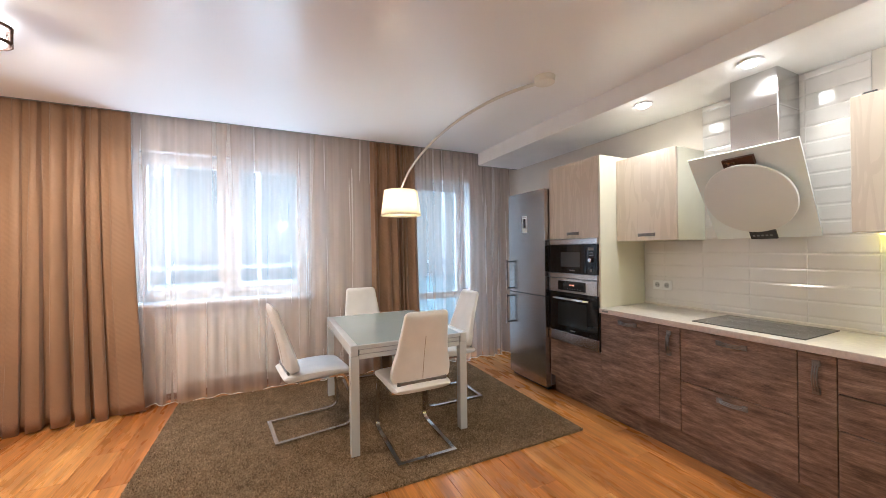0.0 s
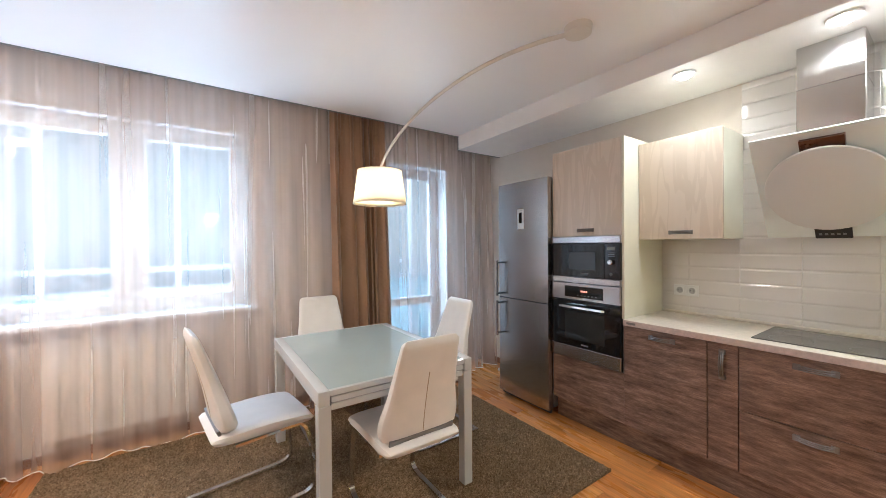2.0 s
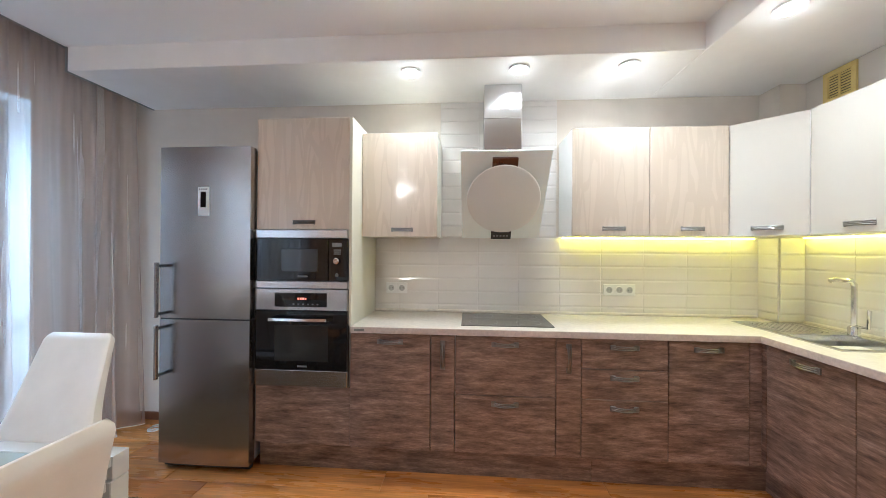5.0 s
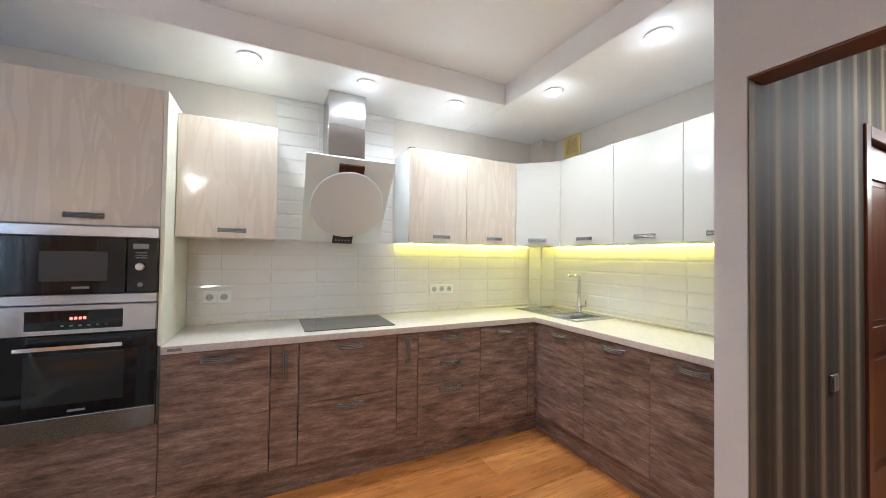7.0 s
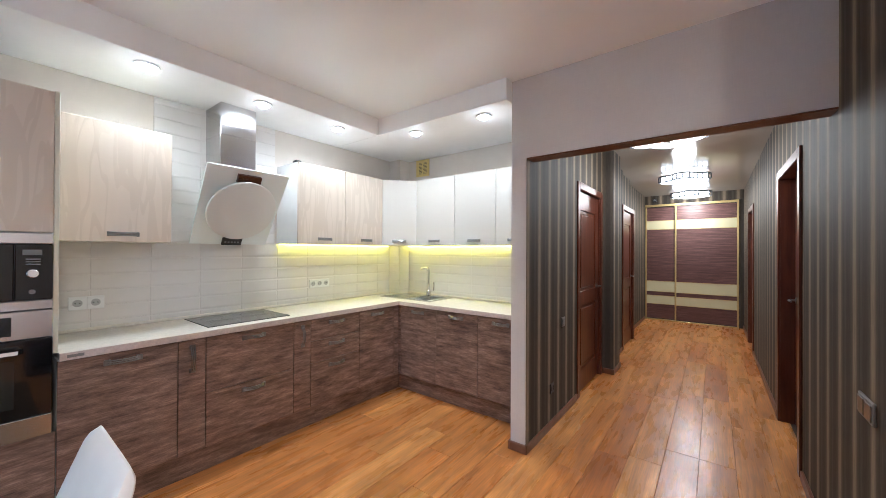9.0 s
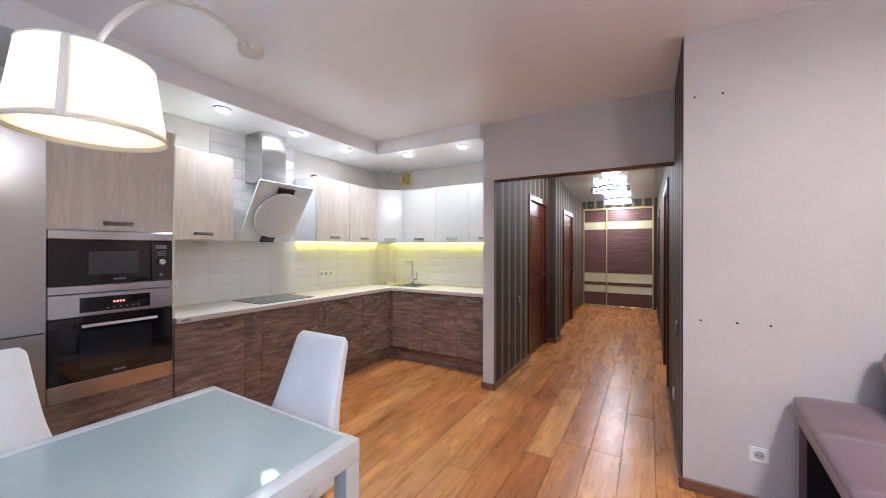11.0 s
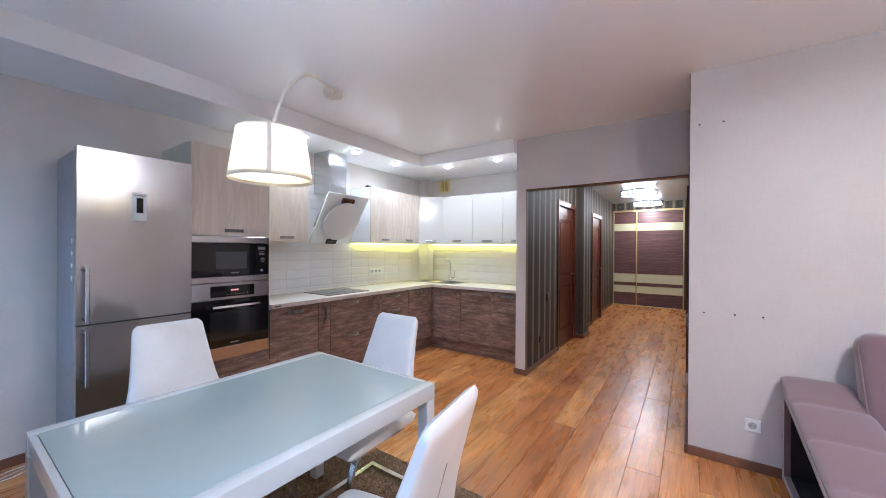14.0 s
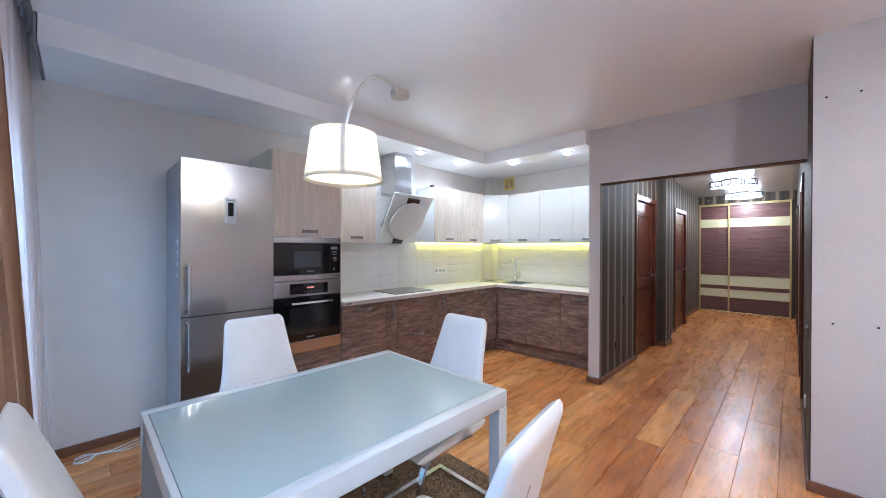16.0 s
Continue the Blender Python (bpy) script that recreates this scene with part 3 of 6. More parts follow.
def window_unit(name, x0, x1, z0, z1, bars, y, label, low_panel=None):
    """White frame with a pane in each bay; bars: x of the posts."""
    w = thing(name, ((x0 + x1) / 2, y, z0), label, "window" if not low_panel else "door", kind="structure")
    f = 0.055
    bm = bmesh.new()
    add_box(bm, (x0, y, z1 - f), (x1, y + 0.07, z1), 0.004)
    add_box(bm, (x0, y, z0), (x1, y + 0.07, z0 + f), 0.004)
    edges = [x0, *bars, x1]
    add_box(bm, (x0, y, z0 + f), (x0 + f, y + 0.07, z1 - f), 0.004)
    add_box(bm, (x1 - f, y, z0 + f), (x1, y + 0.07, z1 - f), 0.004)
    for b in bars:
        add_box(bm, (b - 0.04, y, z0 + f), (b + 0.04, y + 0.07, z1 - f), 0.004)
    part("window_frame", bm, M_PVC, w)
    for k, (a, b) in enumerate(zip(edges, edges[1:])):
        a2, b2 = a + (f if k == 0 else 0.04), b - (f if k == len(edges) - 2 else 0.04)
        s = 0.062
        bm = bmesh.new()
        zz = [z0 + f, z1 - f]
        for lo, hi in (((a2, zz[0]), (b2, zz[0] + s)), ((a2, zz[1] - s), (b2, zz[1])), ((a2, zz[0] + s), (a2 + s, zz[1] - s)), ((b2 - s, zz[0] + s), (b2, zz[1] - s))):
            add_box(bm, (lo[0], y - 0.012, lo[1]), (hi[0], y + 0.05, hi[1]), 0.005)
        low = zz[0] + s
        if low_panel:
            add_box(bm, (a2 + s, y, low_panel - 0.045), (b2 - s, y + 0.05, low_panel + 0.045), 0.004)
            foot, low = low, low_panel + 0.045
        sash = part("sash", bm, M_PVC, w)
        if low_panel:
            pane = box("pane", (a2 + s, y + 0.022, foot), (b2 - s, y + 0.028, low_panel - 0.045), M_PANE, sash, 0)
            pane.visible_shadow = False
        pane = box("pane", (a2 + s, y + 0.022, low), (b2 - s, y + 0.028, zz[1] - s), M_PANE, sash, 0)
        pane.visible_shadow = False
        hx = b2 - s / 2 if k else a2 + s / 2
        bm = bmesh.new()
        add_box(bm, (hx - 0.014, y - 0.02, 1.32), (hx + 0.014, y - 0.011, 1.39), 0.003)
        add_box(bm, (hx - 0.009, y - 0.05, 1.26), (hx + 0.009, y - 0.036, 1.37), 0.004)
        add_box(bm, (hx - 0.007, y - 0.05, 1.35), (hx + 0.007, y - 0.011, 1.37), 0.002)
        part("handle", bm, M_WHITE, sash, "white turn handle")
    return w


window_unit("window_1", WIN[0], WIN[1], WIN[2] + 0.03, WIN[3], [-0.315], WINDOW + 0.1, "white two-part plastic window behind sheer curtains")
window_unit("door_balcony", BAL[0], BAL[1], BAL[2], BAL[3], [], WINDOW + 0.2, "white balcony door glazed above and below its cross rail", 0.78)
tagged(box("window_sill", (WIN[0] - 0.06, WINDOW - 0.09, WIN[2] - 0.005), (WIN[1] + 0.06, WINDOW + 0.098, WIN[2] + 0.028), M_PVC, None, 0.008, segs=2), "white plastic window sill", "sill", kind="structure")
# white reveals lining the two openings
for nm, (x0, x1, z0, z1), d in (("window_reveal", WIN, 0.098), ("balcony_reveal", BAL, 0.198)):
    bm = bmesh.new()
    add_box(bm, (x0, WINDOW - 0.004, z0 + 0.03), (x0 + 0.006, WINDOW + d, z1 - 0.006))
    add_box(bm, (x1 - 0.006, WINDOW - 0.004, z0 + 0.03), (x1, WINDOW + d, z1 - 0.006))
    add_box(bm, (x0, WINDOW - 0.004, z1 - 0.006), (x1, WINDOW + d, z1))
    tagged(part(nm, bm, M_PVC, soft=False), "white lining of the opening in the outer wall", "window trim", kind="structure")
# loggia outside
LOG = WINDOW + 1.35
bm = bmesh.new()
add_box(bm, (-3.4, WINDOW + 0.28, -0.25), (3.6, LOG + 0.1, -0.05))
tagged(part("balcony_floor", bm, M_CONCRETE, soft=False), "pale concrete balcony slab", "balcony floor", kind="structure")
rail = thing("balcony_railing", (0, LOG, -0.05), "grey painted balcony glazing posts and rails", "railing")
for z in (0.98, 1.2, 0.1):
    box("rail", (-3.4, LOG - 0.03, z - 0.025), (3.6, LOG + 0.03, z + 0.025), M_RAIL, rail, 0.004)
for x in (-3.1, -2.1, -1.1, -0.08, 0.95, 2.05, 2.75):
    box("post", (x - 0.025, LOG - 0.025, -0.05), (x + 0.025, LOG + 0.025, 2.7), M_PVC, rail, 0.004)
box("parapet_panel", (-3.4, LOG + 0.035, -0.05), (3.6, LOG + 0.06, 0.95), M_PARAPET, rail, 0.004, "pale turquoise parapet panel")


def distance():
    m, nt, b = material("hazy_distance")
    nt.nodes.remove(b)
    sep = nt.nodes.new("ShaderNodeSeparateXYZ")
    nt.links.new(nt.nodes.new("ShaderNodeTexCoord").outputs["Generated"], sep.inputs[0])
    col = ramp(nt, sep.outputs[2], [(0.0, (0.50, 0.68, 0.80)), (0.47, (0.58, 0.76, 0.88)), (0.52, (0.74, 0.91, 1.0)), (1.0, (0.78, 0.92, 1.0))])
    e = node(nt, "ShaderNodeEmission", Strength=DAY)
    nt.links.new(col, e.inputs[0])
    nt.links.new(e.outputs[0], nt.nodes["Material Output"].inputs[0])
    return m


DAY = 0.165
bm = bmesh.new()
vs = [bm.verts.new(p) for p in ((-22, 18, -12), (22, 18, -12), (22, 18, 14), (-22, 18, 14))]
bm.faces.new(vs)
tagged(part("backdrop", bm, distance(), soft=False), "bright hazy winter sky and far town", "backdrop", kind="structure")

# ---- kitchen row ----
FRONT = 2.53


def pull(parent, at, length, normal, upright=False):
    """Bowed ribbed metal pull. at: middle of the pull on the front; normal: outward direction in plan."""
    n = Vector((normal[0], normal[1], 0))
    side = Vector((0, 0, 1)) if upright else Vector((-n.y, n.x, 0))
    cross = n.cross(side)
    bm = bmesh.new()
    for k in (-1, 0, 1):
        pts = []
        for i in range(9):
            s = i / 8 * 2 - 1
            pts.append(Vector(at) + side * (s * length / 2) + n * (0.004 + 0.024 * (1 - s * s)) + cross * (k * 0.009))
        add_tube(bm, pts, 0.0035, 6)
    for s in (-1, 1):
        c = Vector(at) + side * (s * length * 0.47) + n * 0.004
        h = Vector([abs(q) for q in (side * 0.014 + cross * 0.015 + n * 0.005)])
        add_box(bm, c - h, c + h, 0.002)
    return part("handle", bm, M_NICKEL, parent, "ribbed nickel pull handle")


def base_unit(lo, hi, fronts, axis, label, wood, plinth_gap=0.07):
    """A floor cabinet between lo and hi along its wall. fronts: (z0, z1, handle) from the top; axis: 'x' faces -x, 'y' faces +y."""
    mid = (lo + hi) / 2
    place = (FRONT + 0.28, mid, 0) if axis == "x" else (mid, -0.44, 0)
    unit = thing("base_cabinet", place, label, "cabinet", "base cabinets of the kitchen row")
    if axis == "x":
        box("body", (FRONT + 0.021, lo + 0.0015, 0.17), (EAST - 0.004, hi - 0.0015, 0.86), M_CARCASS, unit, 0.001)
    else:
        box("body", (lo + 0.0015, BACK + 0.004, 0.17), (hi - 0.0015, -0.181, 0.86), M_CARCASS, unit, 0.001)
    for z0, z1, grip in fronts:
        if axis == "x":
            f = box("door" if z1 - z0 > 0.5 else "drawer_front", (FRONT, lo + 0.002, z0), (FRONT + 0.019, hi - 0.002, z1), M_WOOD_Y, unit, 0.0015)
            at, n = (FRONT, mid, z1 - 0.045), (-1, 0)
        else:
            f = box("door" if z1 - z0 > 0.5 else "drawer_front", (lo + 0.002, -0.179, z0), (hi - 0.002, -0.16, z1), M_WOOD_X, unit, 0.0015)
            at, n = (mid, -0.16, z1 - 0.045), (0, 1)
        if grip == "level":
            pull(f, at, 0.138, n)
        elif grip == "upright":
            pull(f, (at[0], at[1], z1 - 0.115), 0.15, n, True)
    return unit


TOPZ, LOWZ = 0.856, 0.172
base_unit(1.688, 2.1765, [(LOWZ, TOPZ, "level")], "x", "brown oak-look floor cabinet with one tall door", None)
base_unit(1.543, 1.688, [(LOWZ, TOPZ, "upright")], "x", "narrow brown oak-look pull-out cabinet with upright handle", None)
base_unit(0.959, 1.543, [(LOWZ, 0.508, "level"), (0.512, TOPZ, "level")], "x", "wide brown oak-look cabinet with two deep drawers below the hob", None)
base_unit(0.816, 0.959, [(LOWZ, TOPZ, "upright")], "x", "narrow brown oak-look pull-out cabinet with upright handle", None)
base_unit(0.336, 0.816, [(LOWZ, 0.508, "level"), (0.512, 0.682, "level"), (0.686, TOPZ, "level")], "x", "brown oak-look cabinet with three drawers", None)
base_unit(-0.095, 0.336, [(LOWZ, TOPZ, "level")], "x", "brown oak-look floor cabinet with one tall door", None)
base_unit(2.05, 2.50, [(LOWZ, TOPZ, "level")], "y", "brown oak-look sink cabinet with one tall door", None)
base_unit(1.60, 2.05, [(LOWZ, TOPZ, "level")], "y", "brown oak-look floor cabinet with one tall door", None)
base_unit(1.165, 1.60, [(LOWZ, TOPZ, "level")], "y", "brown oak-look cabinet against the partition", None)
filler = thing("corner_filler", (2.53, -0.13, 0), "brown oak-look corner filler strips", "filler panel")
box("strip", (FRONT, -0.16, LOWZ), (FRONT + 0.019, -0.097, TOPZ), M_WOOD_Y, filler, 0.0015)
box("strip", (2.502, -0.179, LOWZ), (FRONT + 0.019, -0.1615, TOPZ), M_WOOD_X, filler, 0.0015)
plinth = thing("plinth", (2.6, 1.0, 0), "brown oak-look kick board under the cabinets", "kick board", kind="structure")
box("board", (2.59, 0.74, 0), (2.606, 2.775, 0.165), M_WOOD_Y, plinth, 0.001)
box("board", (2.592, -0.24, 0), (2.608, 0.737, 0.165), M_WOOD_Y, plinth, 0.001)
box("board", (1.165, -0.245, 0), (2.592, -0.229, 0.165), M_WOOD_X, plinth, 0.001)

# worktop: an L in one piece, with a hole for the sink
SINK = (2.22, 2.92, -0.66, -0.27)
top = thing("worktop", (2.8, 0.9, 0.862), "pale stone-look L-shaped kitchen worktop", "worktop")
bm = bmesh.new()
xs = [1.163, SINK[0] + 0.02, 2.512, SINK[1] - 0.02, EAST]
ys = [BACK, SINK[2] + 0.02, SINK[3] - 0.02, -0.142, 2.17]
corners = {}


def corner_at(i, j, k):
    if (i, j, k) not in corners:
        corners[(i, j, k)] = bm.verts.new((xs[i], ys[j], (0.862, 0.90)[k]))
    return corners[(i, j, k)]


cells = {(i, j) for i in range(4) for j in range(4) if (j < 3 or i >= 2) and not (j == 1 and i in (1, 2))}
for i, j in cells:
    for k in (0, 1):
        bm.faces.new([corner_at(i + a, j + b, k) for a, b in ((0, 0), (1, 0), (1, 1), (0, 1))])
    for (di, dj), (p, q) in (((-1, 0), ((0, 0), (0, 1))), ((1, 0), ((1, 0), (1, 1))), ((0, -1), ((0, 0), (1, 0))), ((0, 1), ((0, 1), (1, 1)))):
        if (i + di, j + dj) not in cells:
            bm.faces.new([corner_at(i + p[0], j + p[1], 0), corner_at(i + q[0], j + q[1], 0), corner_at(i + q[0], j + q[1], 1), corner_at(i + p[0], j + p[1], 1)])
part("slab", bm, M_TOP, top)
box("edge_band", (2.508, -0.138, 0.8625), (2.5118, 2.17, 0.8985), M_EDGE, top, 0.001, "speckled brownish edge band")
box("edge_band", (1.163, -0.1418, 0.8625), (2.5118, -0.138, 0.8985), M_EDGE, top, 0.001, "speckled brownish edge band")
box("maker_plate", (2.5065, 2.085, 0.874), (2.508, 2.145, 0.888), M_NICKEL, top, 0.0005, "small metal plate")
bm = bmesh.new()
add_box(bm, (3.06, -0.54, 0.9), (EAST - 0.012, 2.17, 0.922), 0.006)
add_box(bm, (1.163, BACK + 0.012, 0.9), (2.9, BACK + 0.03, 0.922), 0.006)
part("upstand", bm, M_TOP, top)

hob = thing("hob", (2.81, 1.23, 0.9), "dark glass ceramic hob set in the worktop", "hob")
box("glass", (2.60, 0.95, 0.9), (3.03, 1.51, 0.906), M_HOB, hob, 0.002)
for x, y, r in ((2.70, 1.09, 0.075), (2.70, 1.37, 0.09), (2.91, 1.09, 0.09), (2.91, 1.37, 0.075)):
    bm = bmesh.new()
    for k in range(40):
        a0, a1 = k * math.tau / 40, (k + 1) * math.tau / 40
        bm.faces.new([bm.verts.new((x + q * math.cos(a), y + q * math.sin(a), 0.9066)) for q, a in ((r, a0), (r, a1), (r - 0.003, a1), (r - 0.003, a0))])
    part("cooking_zone", bm, M_GREY, hob, "thin grey zone ring", False)

sink = thing("sink", (2.5, -0.45, 0.9), "stainless steel inset sink with ribbed drainer", "sink")
bm = bmesh.new()
X0, X1, Y0, Y1 = SINK
bx = X0 + 0.34
for lo, hi in (((X0, Y0), (X1, Y0 + 0.03)), ((X0, Y1 - 0.03), (X1, Y1)), ((X0, Y0 + 0.03), (X0 + 0.03, Y1 - 0.03)), ((bx, Y0 + 0.03), (X1, Y1 - 0.03))):
    add_box(bm, (*lo, 0.9005), (*hi, 0.9055))
part("rim", bm, M_STEEL, sink)
bm = bmesh.new()
add_box(bm, (X0 + 0.03, Y0 + 0.03, 0.76), (bx, Y1 - 0.03, 0.765))
for lo, hi in (((X0 + 0.028, Y0 + 0.028), (X0 + 0.032, Y1 - 0.028)), ((bx - 0.002, Y0 + 0.028), (bx + 0.002, Y1 - 0.028)), ((X0 + 0.03, Y0 + 0.028), (bx, Y0 + 0.032)), ((X0 + 0.03, Y1 - 0.032), (bx, Y1 - 0.028))):
    add_box(bm, (*lo, 0.762), (*hi, 0.904))
part("bowl", bm, M_STEEL, sink)
for k in range(8):
    y = Y0 + 0.075 + k * 0.034
    tube("rib", [(bx + 0.06, y, 0.906), (X1 - 0.05, y, 0.906)], 0.003, M_CHROME, sink, sides=6)
tap = thing("kitchen_tap", (2.52, -0.63, 0.9), "tall angular chrome mixer tap beside the sink", "tap")
tube("riser", [(2.52, -0.62, 0.9), (2.52, -0.62, 1.19)], 0.013, M_CHROME, tap)
lathe("foot", [(0, 0.026), (0.05, 0.026), (0.06, 0.02)], (2.52, -0.62, 0.9055), M_CHROME, tap, sides=20)
tube("spout", [(2.52, -0.62, 1.185), (2.52, -0.605, 1.21), (2.54, -0.54, 1.215), (2.545, -0.52, 1.205)], 0.014, M_CHROME, tap)
tube("lever", [(2.52, -0.62, 0.965), (2.45, -0.62, 0.965), (2.445, -0.62, 1.06)], 0.009, M_CHROME, tap)

# wall cabinets
def wall_unit(lo, hi, axis, z0, z1, label, side=None):
    mid = (lo + hi) / 2
    unit = thing("wall_cabinet", (2.9, mid, z0) if axis == "x" else (mid, -0.55, z0), label, "cabinet", "wall cabinets of the kitchen row")
    if axis == "x":
        box("body", (2.746, lo + 0.001, z0), (EAST - 0.012, hi - 0.001, z1), side or M_CARCASS, unit, 0.001)
        f = box("door", (2.725, lo + 0.0015, z0 + 0.001), (2.744, hi - 0.0015, z1 - 0.001), M_GLOSS, unit, 0.002)
        pull_flat(f, (2.725, mid - 0.02, z0 + 0.045), (-1, 0))
    else:
        box("body", (lo + 0.001, BACK + 0.012, z0), (hi - 0.001, -0.386, z1), M_CARCASS, unit, 0.001)
        f = box("door", (lo + 0.0015, -0.384, z0 + 0.001), (hi - 0.0015, -0.365, z1 - 0.001), M_GLOSSPALE, unit, 0.002)
        pull_flat(f, (mid, -0.365, z0 + 0.045), (0, 1))
    return unit


def pull_flat(parent, at, normal, length=0.14):
    """Low ribbed strip pull for the gloss doors."""
    n = Vector((normal[0], normal[1], 0)).normalized()
    side = Vector((-n.y, n.x, 0))
    bm = bmesh.new()
    for k in (-1, 0, 1):
        pts = [Vector(at) + side * (s * length / 2) + n * (0.003 + 0.017 * (1 - s ** 4)) + Vector((0, 0, k * 0.008)) for s in (i / 6 * 2 - 1 for i in range(7))]
        add_tube(bm, pts, 0.0045, 6)
    for s in (-1, 1):
        pts = [Vector(at) + side * (s * length * 0.46) + Vector((0, 0, -0.014)) + n * 0.004, Vector(at) + side * (s * length * 0.46) + Vector((0, 0, 0.014)) + n * 0.004]
        add_tube(bm, pts, 0.005, 6)
    return part("handle", bm, M_NICKEL, parent, "ribbed nickel strip handle")


wall_unit(1.672, 2.1705, "x", 1.447, 2.125, "cream gloss wall cabinet with faint branch pattern beside the hood", M_CREAM)
wall_unit(0.35, 0.818, "x", 1.457, 2.135, "cream gloss wall cabinet with faint branch pattern")
wall_unit(-0.118, 0.35, "x", 1.457, 2.135, "cream gloss wall cabinet with faint branch pattern")
wall_unit(1.995, 2.486, "y", 1.457, 2.135, "ivory gloss wall cabinet over the sink")
wall_unit(1.546, 1.995, "y", 1.457, 2.135, "ivory gloss wall cabinet with a plain door")
wall_unit(1.165, 1.546, "y", 1.457, 2.135, "ivory gloss wall cabinet against the partition")
corner = thing("corner_wall_cabinet", (2.8, -0.45, 1.457), "ivory gloss corner cabinet with a slanted door", "cabinet", "wall cabinets of the kitchen row")
bm = bmesh.new()
plan = [(2.748, -0.12), (EAST - 0.012, -0.12), (EAST - 0.012, BACK + 0.17), (EAST - 0.18, BACK + 0.17), (EAST - 0.18, BACK + 0.012), (2.488, BACK + 0.012), (2.488, -0.383)]
lowf = [bm.verts.new((x, y, 1.457)) for x, y in plan]
highf = [bm.verts.new((x, y, 2.135)) for x, y in plan]
bm.faces.new(lowf), bm.faces.new(highf)
for k in range(len(plan)):
    bm.faces.new((lowf[k], lowf[(k + 1) % len(plan)], highf[(k + 1) % len(plan)], highf[k]))
part("body", bm, M_CARCASS, corner)
bm = bmesh.new()
a, b = Vector((2.729, -0.122, 0)), Vector((2.49, -0.367, 0))
n = Vector((-(a - b).y, (a - b).x, 0)).normalized()
if n.x > 0:
    n = -n
for z in (1.458, 2.134):
    for p in (a, b, b - n * 0.017, a - n * 0.017):
        bm.verts.new(p + Vector((0, 0, z)))
bm.verts.ensure_lookup_table()
v = bm.verts
bm.faces.new(v[0:4]), bm.faces.new(v[4:8])
for k in range(4):
    bm.faces.new((v[k], v[(k + 1) % 4], v[4 + (k + 1) % 4], v[4 + k]))
door = part("door", bm, M_GLOSSPALE, corner)
pull_flat(door, (a + b) / 2 + Vector((0, 0, 1.502)), n)

plug = thing("cable_plug", (2.85, 0.76, 2.135), "small black plug with a cable lying on a wall cabinet", "cable plug")
box("plug", (2.80, 0.74, 2.135), (2.85, 0.80, 2.165), M_DARK, plug, 0.008)
tube("cable", [(2.85, 0.77, 2.15), (2.93, 0.74, 2.142), (3.03, 0.70, 2.14)], 0.005, M_DARK, plug, sides=6)

# light strips below the wall cabinets
for lo, hi in (((3.035, -0.50, 1.449), (3.05, 0.80, 1.455)), ((1.18, BACK + 0.03, 1.449), (2.88, BACK + 0.045, 1.455))):
    s = thing("led_strip", lo, "yellow light strip stuck under the wall cabinets", "light strip", "light strips under the cabinets")
    box("tape", lo, hi, M_LED, s, 0)
lamp("strip_light", "AREA", (3.043, 0.15, 1.447), 0.065, (1.0, 0.80, 0.05), 0.012, size_y=1.3)
lamp("strip_light", "AREA", (2.03, BACK + 0.038, 1.447), 0.08, (1.0, 0.80, 0.05), 1.68, size_y=0.012)

# tall oven housing
TY0, TY1, TX = 2.178, 2.775, 2.535
tower = thing("oven_cabinet", (2.8, 2.475, 0), "tall cream cabinet housing microwave and oven", "cabinet")
box("side_panel", (2.535, TY0 - 0.006, 0.90), (EAST - 0.003, TY0 + 0.012, 2.165), M_CREAM, tower, 0.001, "cream side panel")
box("side_panel", (2.556, TY1 - 0.016, 0.17), (EAST - 0.003, TY1, 2.165), M_CREAM, tower, 0.001, "cream side panel")
box("body", (2.558, TY0 + 0.013, 0.172), (EAST - 0.003, TY1 - 0.017, 2.164), M_CARCASS, tower, 0.001)
d = box("door", (TX, TY0 + 0.013, 1.482), (TX + 0.02, TY1 - 0.002, 2.163), M_GLOSS, tower, 0.002, "cream gloss door")
pull_flat(d, (TX, 2.47, 1.525), (-1, 0))
box("drawer_front", (TX, TY0, LOWZ), (TX + 0.02, TY1 - 0.002, 0.522), M_WOOD_Y, tower, 0.0015, "brown oak-look drawer front")
OX = TX - 0.018
oven = thing("oven", (2.7, 2.475, 0.525), "built-in steel oven with black glass door", "oven")
box("body", (TX + 0.002, TY0 + 0.014, 0.526), (TX + 0.022, TY1 - 0.004, 1.118), M_DARK, oven, 0.002)
box("lower_trim", (OX, TY0 + 0.014, 0.527), (TX, TY1 - 0.004, 0.625), M_STEEL, oven, 0.003, "brushed steel trim")
dr = box("door", (OX, TY0 + 0.014, 0.628), (TX, TY1 - 0.004, 0.985), M_BLACKGLASS, oven, 0.003, "black glass oven door")
box("inner_window", (OX - 0.002, TY0 + 0.13, 0.68), (OX, TY1 - 0.13, 0.90), plain("smoked_glass", (0.02, 0.022, 0.022), 0.04), dr, 0.001)
hb = tube("handle", [(OX - 0.005, TY0 + 0.12, 0.935), (OX - 0.045, TY0 + 0.125, 0.94), (OX - 0.045, TY1 - 0.125, 0.94), (OX - 0.005, TY1 - 0.12, 0.935)], 0.011, M_CHROME, dr, "steel bar handle", flat=(0.016, 0.008))
box("control_panel", (OX, TY0 + 0.014, 0.988), (TX, TY1 - 0.004, 1.117), M_STEEL, oven, 0.003, "brushed steel control panel")
dp = box("display", (OX - 0.002, TY0 + 0.14, 1.01), (OX, TY1 - 0.13, 1.095), M_BLACKGLASS, oven, 0.001)
